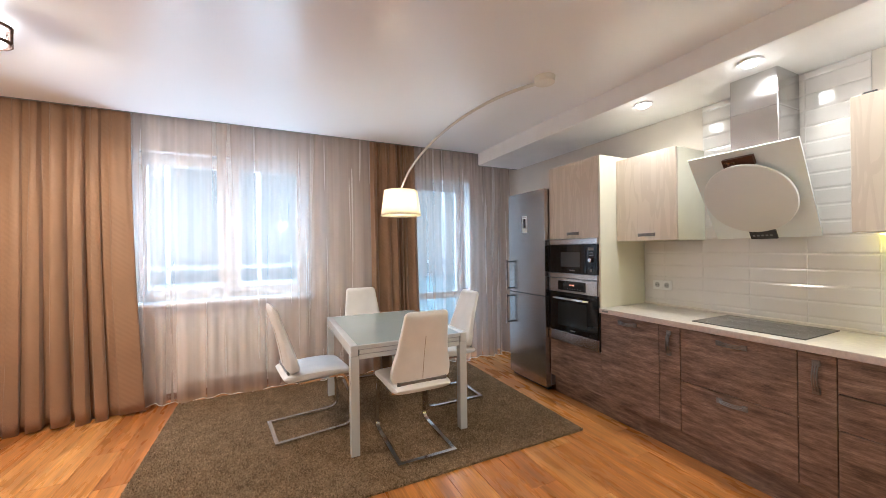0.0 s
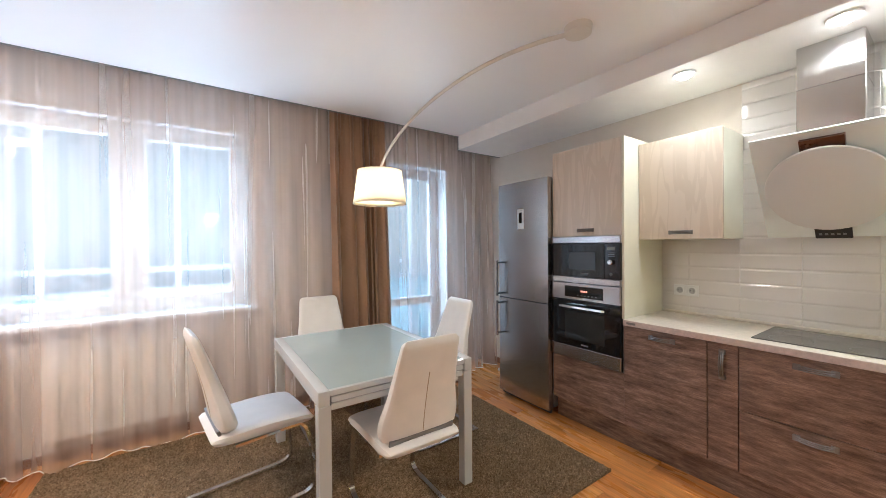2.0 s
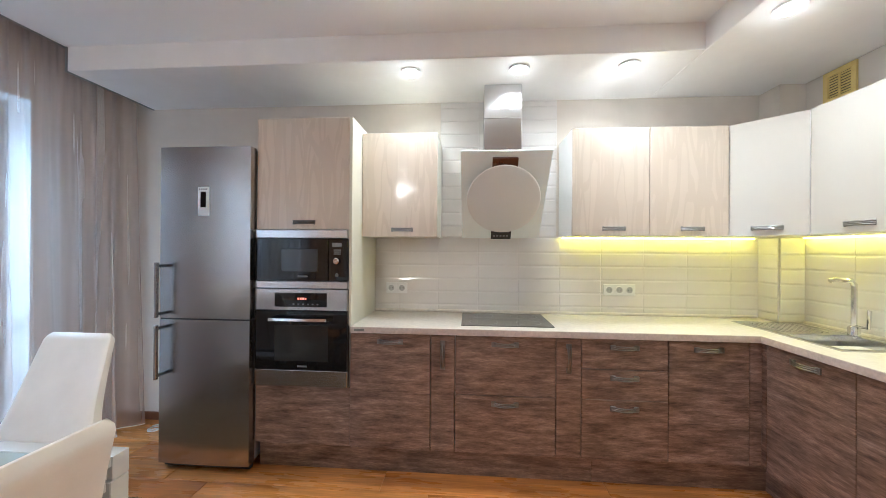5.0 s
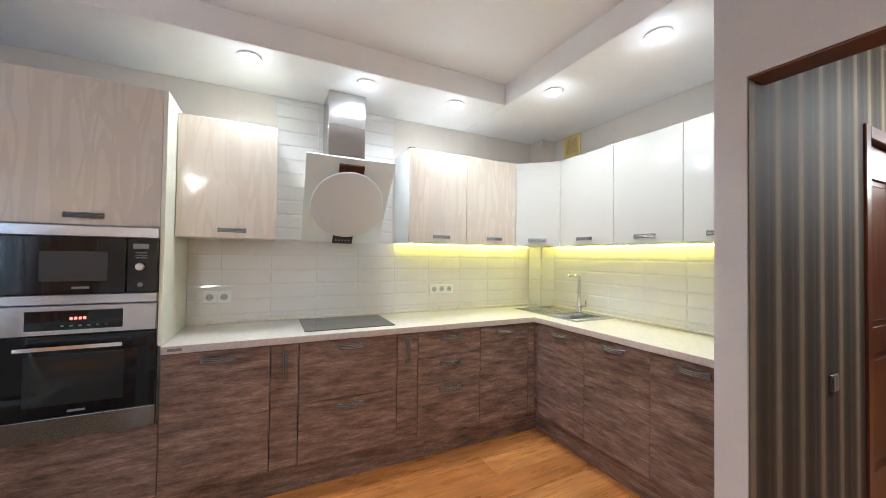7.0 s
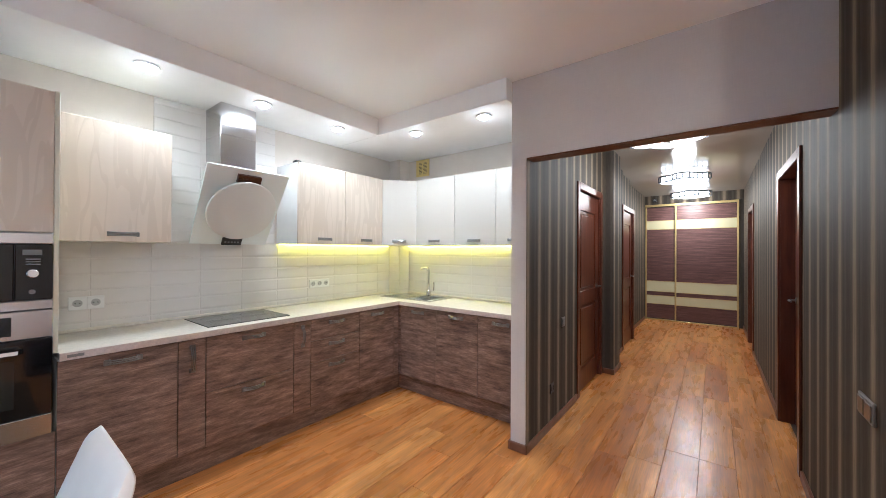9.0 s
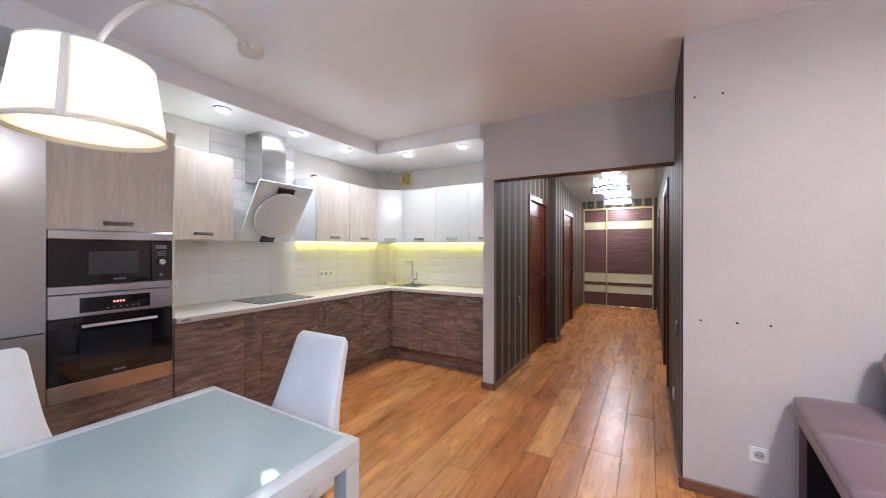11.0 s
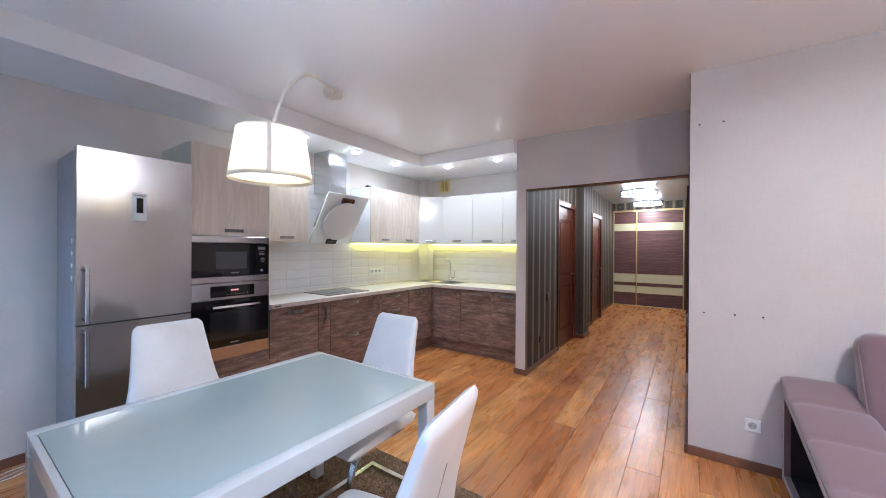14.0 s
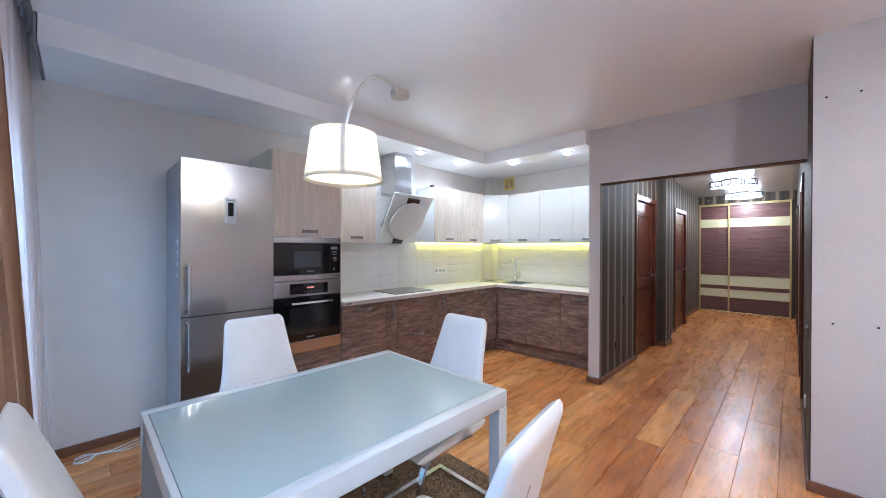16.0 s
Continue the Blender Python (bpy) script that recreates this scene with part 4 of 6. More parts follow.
for k in range(4):
    box("digit", (OX - 0.0032, 2.445 + k * 0.015, 1.054), (OX - 0.0022, 2.455 + k * 0.015, 1.066), M_DIGIT, dp, 0, "glowing red digit bar")
for k in range(6):
    box("button", (OX - 0.0032, 2.37 + k * 0.03, 1.024), (OX - 0.0022, 2.38 + k * 0.03, 1.03), M_GREY, dp, 0)
mw = thing("microwave", (2.7, 2.475, 1.12), "built-in black glass microwave with steel trims", "microwave")
box("lower_trim", (OX, TY0 + 0.014, 1.122), (TX, TY1 - 0.004, 1.165), M_STEEL, mw, 0.003, "brushed steel trim")
box("upper_trim", (OX, TY0 + 0.014, 1.428), (TX, TY1 - 0.004, 1.478), M_STEEL, mw, 0.003, "brushed steel trim")
box("body", (TX, TY0 + 0.014, 1.166), (TX + 0.02, TY1 - 0.004, 1.427), M_DARK, mw, 0.002)
md = box("door", (OX + 0.002, TY0 + 0.135, 1.167), (TX, TY1 - 0.005, 1.426), M_BLACKGLASS, mw, 0.003, "black glass door")
box("viewing_window", (OX, TY0 + 0.20, 1.225), (OX + 0.002, TY0 + 0.43, 1.36), plain("mesh_glass", (0.05, 0.055, 0.06), 0.08), md, 0.001)
cp = box("control_panel", (OX + 0.002, TY0 + 0.015, 1.167), (TX, TY0 + 0.132, 1.426), M_BLACKGLASS, mw, 0.003)
lathe("knob", [(0, 0.021), (-0.018, 0.019), (-0.022, 0.015)], (OX, TY0 + 0.08, 1.29), M_CHROME, cp, "round chrome knob", "x", 24)
lathe("button", [(0, 0.011), (-0.004, 0.010)], (OX, TY0 + 0.08, 1.205), M_GREY, cp, "", "x", 16)
box("display", (OX, TY0 + 0.05, 1.375), (OX + 0.002, TY0 + 0.11, 1.40), M_GREY, cp, 0.0005)
for k in range(3):
    box("marking", (OX + 0.001, TY0 + 0.055, 1.33 + k * 0.012), (OX + 0.0018, TY0 + 0.10, 1.335 + k * 0.012), M_GREY, cp, 0)
for z, nm in ((1.19, md), (0.645, dr)):
    box("maker_mark", (OX - 0.001, 2.44, z), (OX + 0.002, 2.50, z + 0.01), M_GREY, nm, 0, "small grey mark bar")

# fridge
FX, FY0, FY1 = 2.485, 2.782, 3.36
fridge = thing("fridge", (2.78, 3.07, 0), "tall brushed steel fridge-freezer with bar handles", "fridge")
M_FRSIDE = plain("grey_enamel", (0.34, 0.34, 0.36), 0.35, 0.3, vary=0.03)
box("body", (FX + 0.062, FY0 + 0.004, 0.05), (EAST - 0.02, FY1 - 0.004, 1.975), M_FRSIDE, fridge, 0.006, "grey enamelled body")
for z0, z1, label in ((0.045, 0.925, "steel freezer door"), (0.933, 1.98, "steel fridge door")):
    bm = bmesh.new()
    n = 14
    rows_ = []
    for z in (z0, z1):
        ring = []
        for k in range(n + 1):
            s = k / n
            ring.append(bm.verts.new((FX - 0.006 * (1 - (2 * s - 1) ** 2) - 0.002, FY0 + (FY1 - FY0) * s, z)))
        ring += [bm.verts.new((FX + 0.058, FY1, z)), bm.verts.new((FX + 0.058, FY0, z))]
        rows_.append(ring)
    bm.faces.new(rows_[0]), bm.faces.new(rows_[1])
    for k in range(len(rows_[0])):
        m = len(rows_[0])
        bm.faces.new((rows_[0][k], rows_[0][(k + 1) % m], rows_[1][(k + 1) % m], rows_[1][k]))
    bmesh.ops.bevel(bm, geom=[e for e in bm.edges if abs(e.calc_face_angle(0)) > 1.0], offset=0.005, segments=2, affect="EDGES")
    dd = part("door", bm, M_FRIDGE, fridge, label)
    h0, h1 = (0.575, 0.90) if z0 < 0.5 else (0.945, 1.275)
    yy = FY1 - 0.035
    bm = bmesh.new()
    add_box(bm, (FX - 0.075, yy - 0.009, h0), (FX - 0.055, yy + 0.009, h1), 0.003)
    hd = part("handle", bm, M_STEEL_V, dd, "vertical steel bar handle")
    for zz in (h0 + 0.012, h1 - 0.03):
        box("mount", (FX - 0.056, yy - 0.008, zz), (FX + 0.006, yy + 0.008, zz + 0.018), M_DARK, dd, 0.002, "dark handle mount")
    if z0 > 0.5:
        cp = box("control_panel", (FX - 0.012, 3.04, 1.56), (FX - 0.007, 3.11, 1.735), M_WHITE, dd, 0.001, "narrow pale control panel")
        box("display", (FX - 0.0145, 3.058, 1.61), (FX - 0.0122, 3.092, 1.705), M_BLACKGLASS, dd, 0.0005, "black display")
        for k in range(5):
            box("marking", (FX - 0.014, 3.05 + k * 0.011, 1.717), (FX - 0.0122, 3.057 + k * 0.011, 1.724), M_GREY, dd, 0)
box("seam", (FX + 0.0, FY0 + 0.004, 0.9255), (FX + 0.06, FY1 - 0.004, 0.9325), M_DARK, fridge, 0)
box("kick_grille", (FX + 0.03, FY0 + 0.01, 0.012), (FX + 0.06, FY1 - 0.01, 0.043), M_DARK, fridge, 0.002)
for y in (FY0 + 0.06, FY1 - 0.06):
    for x in (FX + 0.09, EAST - 0.08):
        lathe("foot", [(0, 0.02), (0.05, 0.02)], (x, y, 0), M_DARK, fridge, sides=12)
for k in range(4):
    bm = bmesh.new()
    add_lathe(bm, [(0, 0.016), (0.004, 0.013)], (2.62, FY1 - 0.0045, 1.20 + k * 0.075), "y", 10)
    tagged(part("fridge_magnet", bm, M_WHITE, None), "small pale magnet on the fridge side", "magnet", "magnets on the fridge")

# cooker hood
hood = thing("cooker_hood", (2.85, 1.245, 1.43), "slanted white glass cooker hood with round disc and steel chimney", "cooker hood")
box("chimney", (2.80, 1.125, 2.0), (3.07, 1.37, SOFFIT - 0.001), M_CHIMNEY, hood, 0.003, "polished steel chimney")
box("chimney_seam", (2.797, 1.122, 2.235), (3.07, 1.373, 2.24), M_CHROME, hood, 0.001)
TOPP, BOTP = Vector((2.60, 0, 1.965)), Vector((2.93, 0, 1.447))
along = (TOPP - BOTP).normalized()
outn = Vector((-along.z, 0, along.x)).normalized()
bm = bmesh.new()
for sgn, depth in ((1, 0.0), (1, 0.012)):
    for p, y in ((TOPP, 1.52), (TOPP, 0.965), (BOTP, 0.985), (BOTP, 1.515)):
        q = p - outn * depth
        bm.verts.new((q.x, y, q.z))
bm.verts.ensure_lookup_table()
v = bm.verts
bm.faces.new(v[0:4]), bm.faces.new(v[4:8])
for k in range(4):
    bm.faces.new((v[k], v[(k + 1) % 4], v[4 + (k + 1) % 4], v[4 + k]))
part("glass_panel", bm, M_HOODGLASS, hood, "tilted white-backed glass panel")
bm = bmesh.new()
mid = (TOPP + BOTP) / 2 + outn * 0.012
rings = []
for h, r in ((0.016, 0.20), (0.018, 0.226), (0.03, 0.234), (0.04, 0.231), (0.045, 0.22)):
    c = Vector((mid.x, 1.248, mid.z)) + outn * h
    rings.append([bm.verts.new(c + Vector((0, 1, 0)) * (r * math.cos(k * math.tau / 48)) + along * (r * math.sin(k * math.tau / 48))) for k in range(48)])
for r0, r1 in zip(rings, rings[1:]):
    for k in range(48):
        bm.faces.new((r0[k], r0[(k + 1) % 48], r1[(k + 1) % 48], r1[k]))
bm.faces.new(rings[0]), bm.faces.new(rings[-1])
part("disc", bm, M_HOODDISC, hood, "round satin glass disc")


def slanted_block(name, s0, s1, y0, y1, depth, thick, mat_, parent, label=""):
    """A block lying on the hood's slope between s0 and s1 metres from its lower edge."""
    bm = bmesh.new()
    pts = []
    for h in (depth, depth + thick):
        for s, y in ((s0, y0), (s1, y0), (s1, y1), (s0, y1)):
            q = BOTP + along * s + outn * h
            pts.append(bm.verts.new((q.x, y, q.z)))
    bm.faces.new(pts[0:4]), bm.faces.new(pts[4:8])
    for k in range(4):
        bm.faces.new((pts[k], pts[(k + 1) % 4], pts[4 + (k + 1) % 4], pts[4 + k]))
    return part(name, bm, mat_, parent, label)


slanted_block("top_bracket", 0.515, 0.575, 1.17, 1.325, -0.05, 0.075, M_BRONZE, hood, "bronze top bracket")
ctl = slanted_block("control_strip", 0.0, 0.06, 1.18, 1.315, 0.002, 0.012, M_DARK, hood, "dark control strip")
for k in range(5):
    slanted_block("button", 0.022, 0.032, 1.20 + k * 0.022, 1.212 + k * 0.022, 0.0145, 0.003, M_GREY, ctl)
slanted_block("motor_housing", 0.12, 0.50, 1.07, 1.42, -0.16, 0.147, M_GREY, hood, "grey housing behind the glass")

# spots in the soffit
for x, y in ((2.6, 1.83), (2.6, 1.17), (2.6, 0.53), (2.13, 0.04), (1.44, 0.02)):
    sp = thing("ceiling_spot", (x, y, SOFFIT - 0.02), "round recessed kitchen spot, switched on", "ceiling spot", "spots in the kitchen soffit")
    lathe("ring", [(0.019, 0.062), (0.009, 0.061), (0.009, 0.047), (0.019, 0.046)], (x, y, SOFFIT - 0.02), M_WHITE, sp, "white ring", closed=False)
    lathe("lens", [(-0.012, 0.012), (-0.008, 0.03), (0.002, 0.042), (0.016, 0.045)], (x, y, SOFFIT - 0.018), M_SPOT, sp, "frosted domed glass lens, lit")
    lamp("spot_light", "SPOT", (x, y, SOFFIT - 0.035), 6.7, (1.0, 0.935, 0.80), 0.05, spread=168)
    lamp("spot_glow", "POINT", (x, y, SOFFIT - 0.05), 0.17, (1.0, 0.94, 0.82), 0.03)

# extractor vent
vent = thing("wall_vent", (2.69, BACK, 2.27), "yellowed plastic ventilation grille near the ceiling", "vent")
bm = bmesh.new()
V0, V1, VZ0, VZ1 = 2.60, 2.79, 2.265, 2.455
for lo, hi in (((V0, VZ0), (V1, VZ0 + 0.03)), ((V0, VZ1 - 0.03), (V1, VZ1)), ((V0, VZ0 + 0.03), (V0 + 0.03, VZ1 - 0.03)), ((V1 - 0.03, VZ0 + 0.03), (V1, VZ1 - 0.03))):
    add_box(bm, (lo[0], BACK + 0.001, lo[1]), (hi[0], BACK + 0.016, hi[1]), 0.002)
part("vent_frame", bm, M_VENT, vent)
box("backing", (V0 + 0.03, BACK + 0.001, VZ0 + 0.03), (V1 - 0.03, BACK + 0.004, VZ1 - 0.03), M_VENTDARK, vent, 0)
for k in range(8):
    z = VZ0 + 0.036 + k * 0.0158
    box("slat", (V0 + 0.03, BACK + 0.005, z), (V1 - 0.03, BACK + 0.013, z + 0.007), M_VENT, vent, 0)
box("slat", (2.69, BACK + 0.006, VZ0 + 0.03), (2.70, BACK + 0.0145, VZ1 - 0.03), M_VENT, vent, 0)


def socket(place, normal, mat_, label, group="", plate=0.04):
    """A wall socket: plate, round well with its shade painted grey, and two pin holes drawn as dark discs."""
    n = Vector(normal)
    side = Vector((-n.y, n.x, 0))
    c = Vector(place)
    s = thing("power_socket", place, label, "socket", group)
    half = side * plate + Vector((0, 0, plate))
    lo, hi = c - half, c + half + n * 0.009
    box("plate", [min(a, b) for a, b in zip(lo, hi)], [max(a, b) for a, b in zip(lo, hi)], mat_, s, 0.003)
    ax = "x" if abs(n.x) > 0.5 else "y"
    sg = n.x + n.y
    lathe("rim", [(0.0088 * sg, 0.0265), (0.0115 * sg, 0.026), (0.0115 * sg, 0.0225), (0.0095 * sg, 0.022)], c, mat_, s, "", ax, 24, False)
    lathe("well", [(0.0085 * sg, 0.0222), (0.0096 * sg, 0.0222)], c, M_WELL if mat_ is M_WHITE else mat_, s, "round well, greyed for shade on white plates", ax, 24)
    for k in (-1, 1):
        p = c + side * (0.0095 * k)
        lathe("pin_hole", [(0.0096 * sg, 0.0035), (0.0118 * sg, 0.0035)], p, M_DARK, s, "", ax, 10)
    return s


TX_ = EAST - 0.013
for y in (2.045, 1.965):
    socket((TX_, y, 1.075), (-1, 0, 0), M_WHITE, "pale wall socket in the tiled splashback", "splashback sockets")
for y in (0.46, 0.39, 0.32):
    socket((TX_, y, 1.083), (-1, 0, 0), M_WHITE, "pale wall socket in the tiled splashback", "splashback sockets")
socket((-0.77, PINK, 0.287), (0, 1, 0), M_WHITE, "white wall socket low beside the sofa")
socket((HALL_L - 0.004, -0.39, 0.31), (-1, 0, 0), M_DARK, "black wall socket low on the striped wall")
sw = thing("light_switch", (HALL_L - 0.004, -0.645, 0.80), "grey double light switch on the striped wall", "light switch")
box("plate", (HALL_L - 0.014, -0.685, 0.76), (HALL_L - 0.004, -0.605, 0.84), M_NICKEL, sw, 0.003)
box("rocker", (HALL_L - 0.018, -0.675, 0.77), (HALL_L - 0.014, -0.647, 0.83), M_GREY, sw, 0.002)
box("rocker", (HALL_L - 0.018, -0.643, 0.77), (HALL_L - 0.014, -0.615, 0.83), M_GREY, sw, 0.002)
sw = thing("light_switch", (HALL_R, 0.45, 0.85), "grey double light switch on the striped wall", "light switch")
box("plate", (HALL_R, 0.40, 0.81), (HALL_R + 0.01, 0.56, 0.89), M_GREY, sw, 0.003)
box("rocker", (HALL_R + 0.01, 0.41, 0.82), (HALL_R + 0.014, 0.475, 0.88), M_NICKEL, sw, 0.002)
box("rocker", (HALL_R + 0.01, 0.485, 0.82), (HALL_R + 0.014, 0.55, 0.88), M_NICKEL, sw, 0.002)
socket((HALL_R, 0.17, 0.30), (1, 0, 0), M_WHITE, "white wall socket low on the striped hall wall")
for x, z in ((-0.486, 2.249), (-0.614, 2.247), (-0.517, 0.976), (-0.679, 0.977), (-0.817, 0.976)):
    bm = bmesh.new()
    add_lathe(bm, [(0.0005, 0.006), (0.003, 0.005), (0.004, 0.002)], (x, PINK, z), "y", 10)
    tagged(part("wall_plug", bm, M_DARK), "dark screw plug in the papered wall", "screw hole", "screw plugs in the wall")

# ---- curtains ----
def curtain(name, x0, x1, y, z0, z1, folds, depth, mat_, label, group, seed, sway=0.0, flare=0.0, spread=0.0):
    """A hanging cloth of uneven folds, gathered at the top and wider at the hem."""
    rnd = random.Random(seed)
    c = thing(name, ((x0 + x1) / 2, y, z0), label, "curtain", group)
    cols, rows_ = max(80, int(folds * 16)), 26
    ph = [rnd.uniform(0, math.tau) for _ in range(6)]
    bm = bmesh.new()
    grid = []
    for r in range(rows_ + 1):
        t = r / rows_
        line = []
        for k in range(cols + 1):
            s = k / cols
            w = s * folds * math.tau + 1.9 * math.sin(s * 7.3 + ph[0]) + 1.1 * math.sin(s * 19 + ph[1])
            w += 0.9 * t * math.sin(s * 13 + ph[3]) + 0.5 * math.sin(t * 2.6 + ph[4]) * math.sin(s * 9 + ph[4])
            big = math.sin(w)
            big = math.copysign(abs(big) ** 0.8, big)
            tight = math.sin(s * folds * 2.7 * math.tau + ph[2])
            amp = depth * (0.42 + 0.78 * t) * (0.72 + 0.42 * math.sin(s * 11 + ph[5]))
            off = amp * big + 0.006 * tight * (1 - t) ** 3 + sway * t * math.sin(s * 5 + ph[1])
            lap = (0.12 if mat_ is M_SHEER else 0.35) * depth * (0.35 + 0.75 * t)
            x = x0 + (x1 - x0) * s + lap * math.sin(2 * w + ph[2]) + spread * t * t * (s - 0.5)
            z = z1 + (z0 - z1) * t + (0.012 * math.sin(s * folds * 2.1 + ph[2]) if r == rows_ else 0)
            line.append(bm.verts.new((x, y + off - flare * t, z)))
        grid.append(line)
    for a, b in zip(grid, grid[1:]):
        for k in range(cols):
            bm.faces.new((a[k], a[k + 1], b[k + 1], b[k]))
    cloth_ = part("fabric", bm, mat_, c)
    me = cloth_.data
    me.shade_smooth()
    if mat_ is not M_SHEER:
        sol = cloth_.modifiers.new("thickness", "SOLIDIFY")
        sol.thickness = 0.003
    else:
        bm = bmesh.new()
        add_tube(bm, [v_ for v_ in [Vector(me.vertices[rows_ * (cols + 1) + k].co) + Vector(c.location) for k in range(0, cols + 1, 2)]], 0.004, 5)
        part("hem", bm, M_WHITE, c, "weighted white hem")
    tape = [Vector(me.vertices[k].co) + Vector(c.location) for k in range(0, cols + 1, 2)]
    tube("heading_tape", [(p.x, p.y + 0.006, z1 - 0.01) for p in tape], 0.01, M_WHITE, c, flat=(0.002, 0.02))
    return c


curtain("drape", -2.35, -1.02, 4.07, 0.012, 2.70, 9, 0.055, M_DRAPE, "ochre-brown heavy drape hanging beside the window", "brown drapes", 3, 0.02, 0.07, 0.16)
curtain("drape", 1.10, 1.63, 4.05, 0.012, 2.70, 6, 0.05, M_DRAPE, "ochre-brown heavy drape between window and balcony door", "brown drapes", 8, 0.0, 0.11)
curtain("sheer_curtain", -1.13, 1.14, 4.09, 0.02, 2.70, 13, 0.032, M_SHEER, "white sheer curtain drawn across the window", "sheer curtains", 5)
curtain("sheer_curtain", 1.58, 2.98, 4.06, 0.02, 2.70, 11, 0.042, M_SHEER, "white sheer curtain drawn across the balcony door", "sheer curtains", 11, 0.0, 0.07)
track = thing("curtain_track", (0, 4.08, CEIL + 0.12), "white curtain track in the ceiling recess", "curtain rail")
box("track", (WEST + 0.05, 4.04, CEIL + 0.105), (EAST - 0.05, 4.06, CEIL + 0.139), M_PVC, track, 0.002)
box("track", (WEST + 0.05, 4.12, CEIL + 0.105), (EAST - 0.05, 4.14, CEIL + 0.139), M_PVC, track, 0.002)

# radiator under the window
rad = thing("radiator", (-0.385, 4.2, 0.14), "white sectional radiator under the window", "radiator")
for k in range(10):
    x = -0.735 + k * 0.083
    bm = bmesh.new()
    add_box(bm, (x + 0.0015, 4.178, 0.16), (x + 0.0815, 4.19, 0.715), 0.004, 2)
    add_box(bm, (x + 0.030, 4.189, 0.18), (x + 0.053, 4.252, 0.70), 0.004)
    add_box(bm, (x + 0.003, 4.193, 0.70), (x + 0.080, 4.252, 0.735), 0.008, 2)
    part("section", bm, M_RADIATOR, rad)
for x in (-0.64, 0.01):
    box("bracket", (x, 4.252, 0.5), (x + 0.03, WINDOW, 0.54), M_RADIATOR, rad, 0.002)
tube("pipe", [(0.095, 4.225, 0.66), (0.165, 4.225, 0.66), (0.185, 4.225, 0.64), (0.185, 4.225, 0.0)], 0.011, M_RADIATOR, rad)

# ---- dining corner ----
rug = thing("rug", (0.76, 3.07, 0), "dark olive-brown short pile rug under the dining table", "rug")
bm = bmesh.new()
RX0, RX1, RY0, RY1 = -0.70, 2.225, 2.09, 4.08
nx, ny = 90, 60
grid = []
for j in range(ny + 1):
    grid.append([bm.verts.new((RX0 + (RX1 - RX0) * i / nx, RY0 + (RY1 - RY0) * j / ny, 0.016 + 0.0025 * noise.noise(Vector((i * 0.9, j * 0.9, 0))))) for i in range(nx + 1)])
for j in range(ny):
    for i in range(nx):
        bm.faces.new((grid[j][i], grid[j][i + 1], grid[j + 1][i + 1], grid[j + 1][i]))
ring = [grid[0][i] for i in range(nx + 1)] + [grid[j][nx] for j in range(1, ny + 1)] + [grid[ny][i] for i in range(nx - 1, -1, -1)] + [grid[j][0] for j in range(ny - 1, 0, -1)]
low = [bm.verts.new((q.co.x, q.co.y, 0.001)) for q in ring]
for k in range(len(ring)):
    bm.faces.new((ring[k], low[k], low[(k + 1) % len(ring)], ring[(k + 1) % len(ring)]))
part("carpet", bm, M_RUG, rug)
gap = 0.0115
tx, ty = np.meshgrid(np.arange(RX0 + 0.006, RX1 - 0.004, gap), np.arange(RY0 + 0.006, RY1 - 0.004, gap))
rng = np.random.default_rng(4)
count = tx.size
px = tx.ravel() + rng.uniform(-0.004, 0.004, count)
py = ty.ravel() + rng.uniform(-0.004, 0.004, count)
turn_ = rng.uniform(0, math.tau, count)
verts = np.zeros((count, 4, 3))
for k in range(3):
    verts[:, k] = np.stack([px + 0.0075 * np.cos(turn_ + k * math.tau / 3), py + 0.0075 * np.sin(turn_ + k * math.tau / 3), np.full(count, 0.0145)], 1)
verts[:, 3] = np.stack([px + rng.uniform(-0.006, 0.006, count), py + rng.uniform(-0.006, 0.006, count), rng.uniform(0.020, 0.027, count)], 1)
first = np.arange(count)[:, None] * 4
faces = np.concatenate([first + np.array(q) for q in ((0, 1, 3), (1, 2, 3), (2, 0, 3))])
me = bpy.data.meshes.new("tufted_surface")
me.from_pydata((verts.reshape(-1, 3) - np.array((0.76, 3.07, 0))).tolist(), [], faces.tolist())
me.materials.append(M_PILE)
tufts = tagged(new("tufted_surface", me), kind="stuff")
tufts.parent = rug

RUGZ = 0.0215
TXA, TXB, TYA, TYB, TZ = 0.555, 1.435, 2.482, 3.655, 0.76
table = thing("dining_table", (1.0, 3.07, RUGZ), "pale lacquered extending dining table with green-tinted glass top", "table")
bm = bmesh.new()
rim, side = 0.02, 0.052
for lo, hi in (((TXA, TYA), (TXA + side, TYB)), ((TXB - side, TYA), (TXB, TYB))):
    add_box(bm, (*lo, TZ - 0.07), (*hi, TZ), 0.004, 2)
for lo, hi in (((TXA + side, TYA + 0.001), (TXB - side, TYA + rim)), ((TXA + side, TYB - rim), (TXB - side, TYB - 0.001))):
    add_box(bm, (*lo, TZ - 0.028), (*hi, TZ - 0.0005), 0.002)
part("top_frame", bm, M_TABLE, table)
box("glass_top", (TXA + side + 0.0015, TYA + rim + 0.0015, TZ - 0.012), (TXB - side - 0.0015, TYB - rim - 0.0015, TZ - 0.001), M_TABLEGLASS, table, 0.001, "pale green glass panel")
box("underside", (TXA + side, TYA + rim, TZ - 0.03), (TXB - side, TYB - rim, TZ - 0.0125), M_TABLE, table, 0)
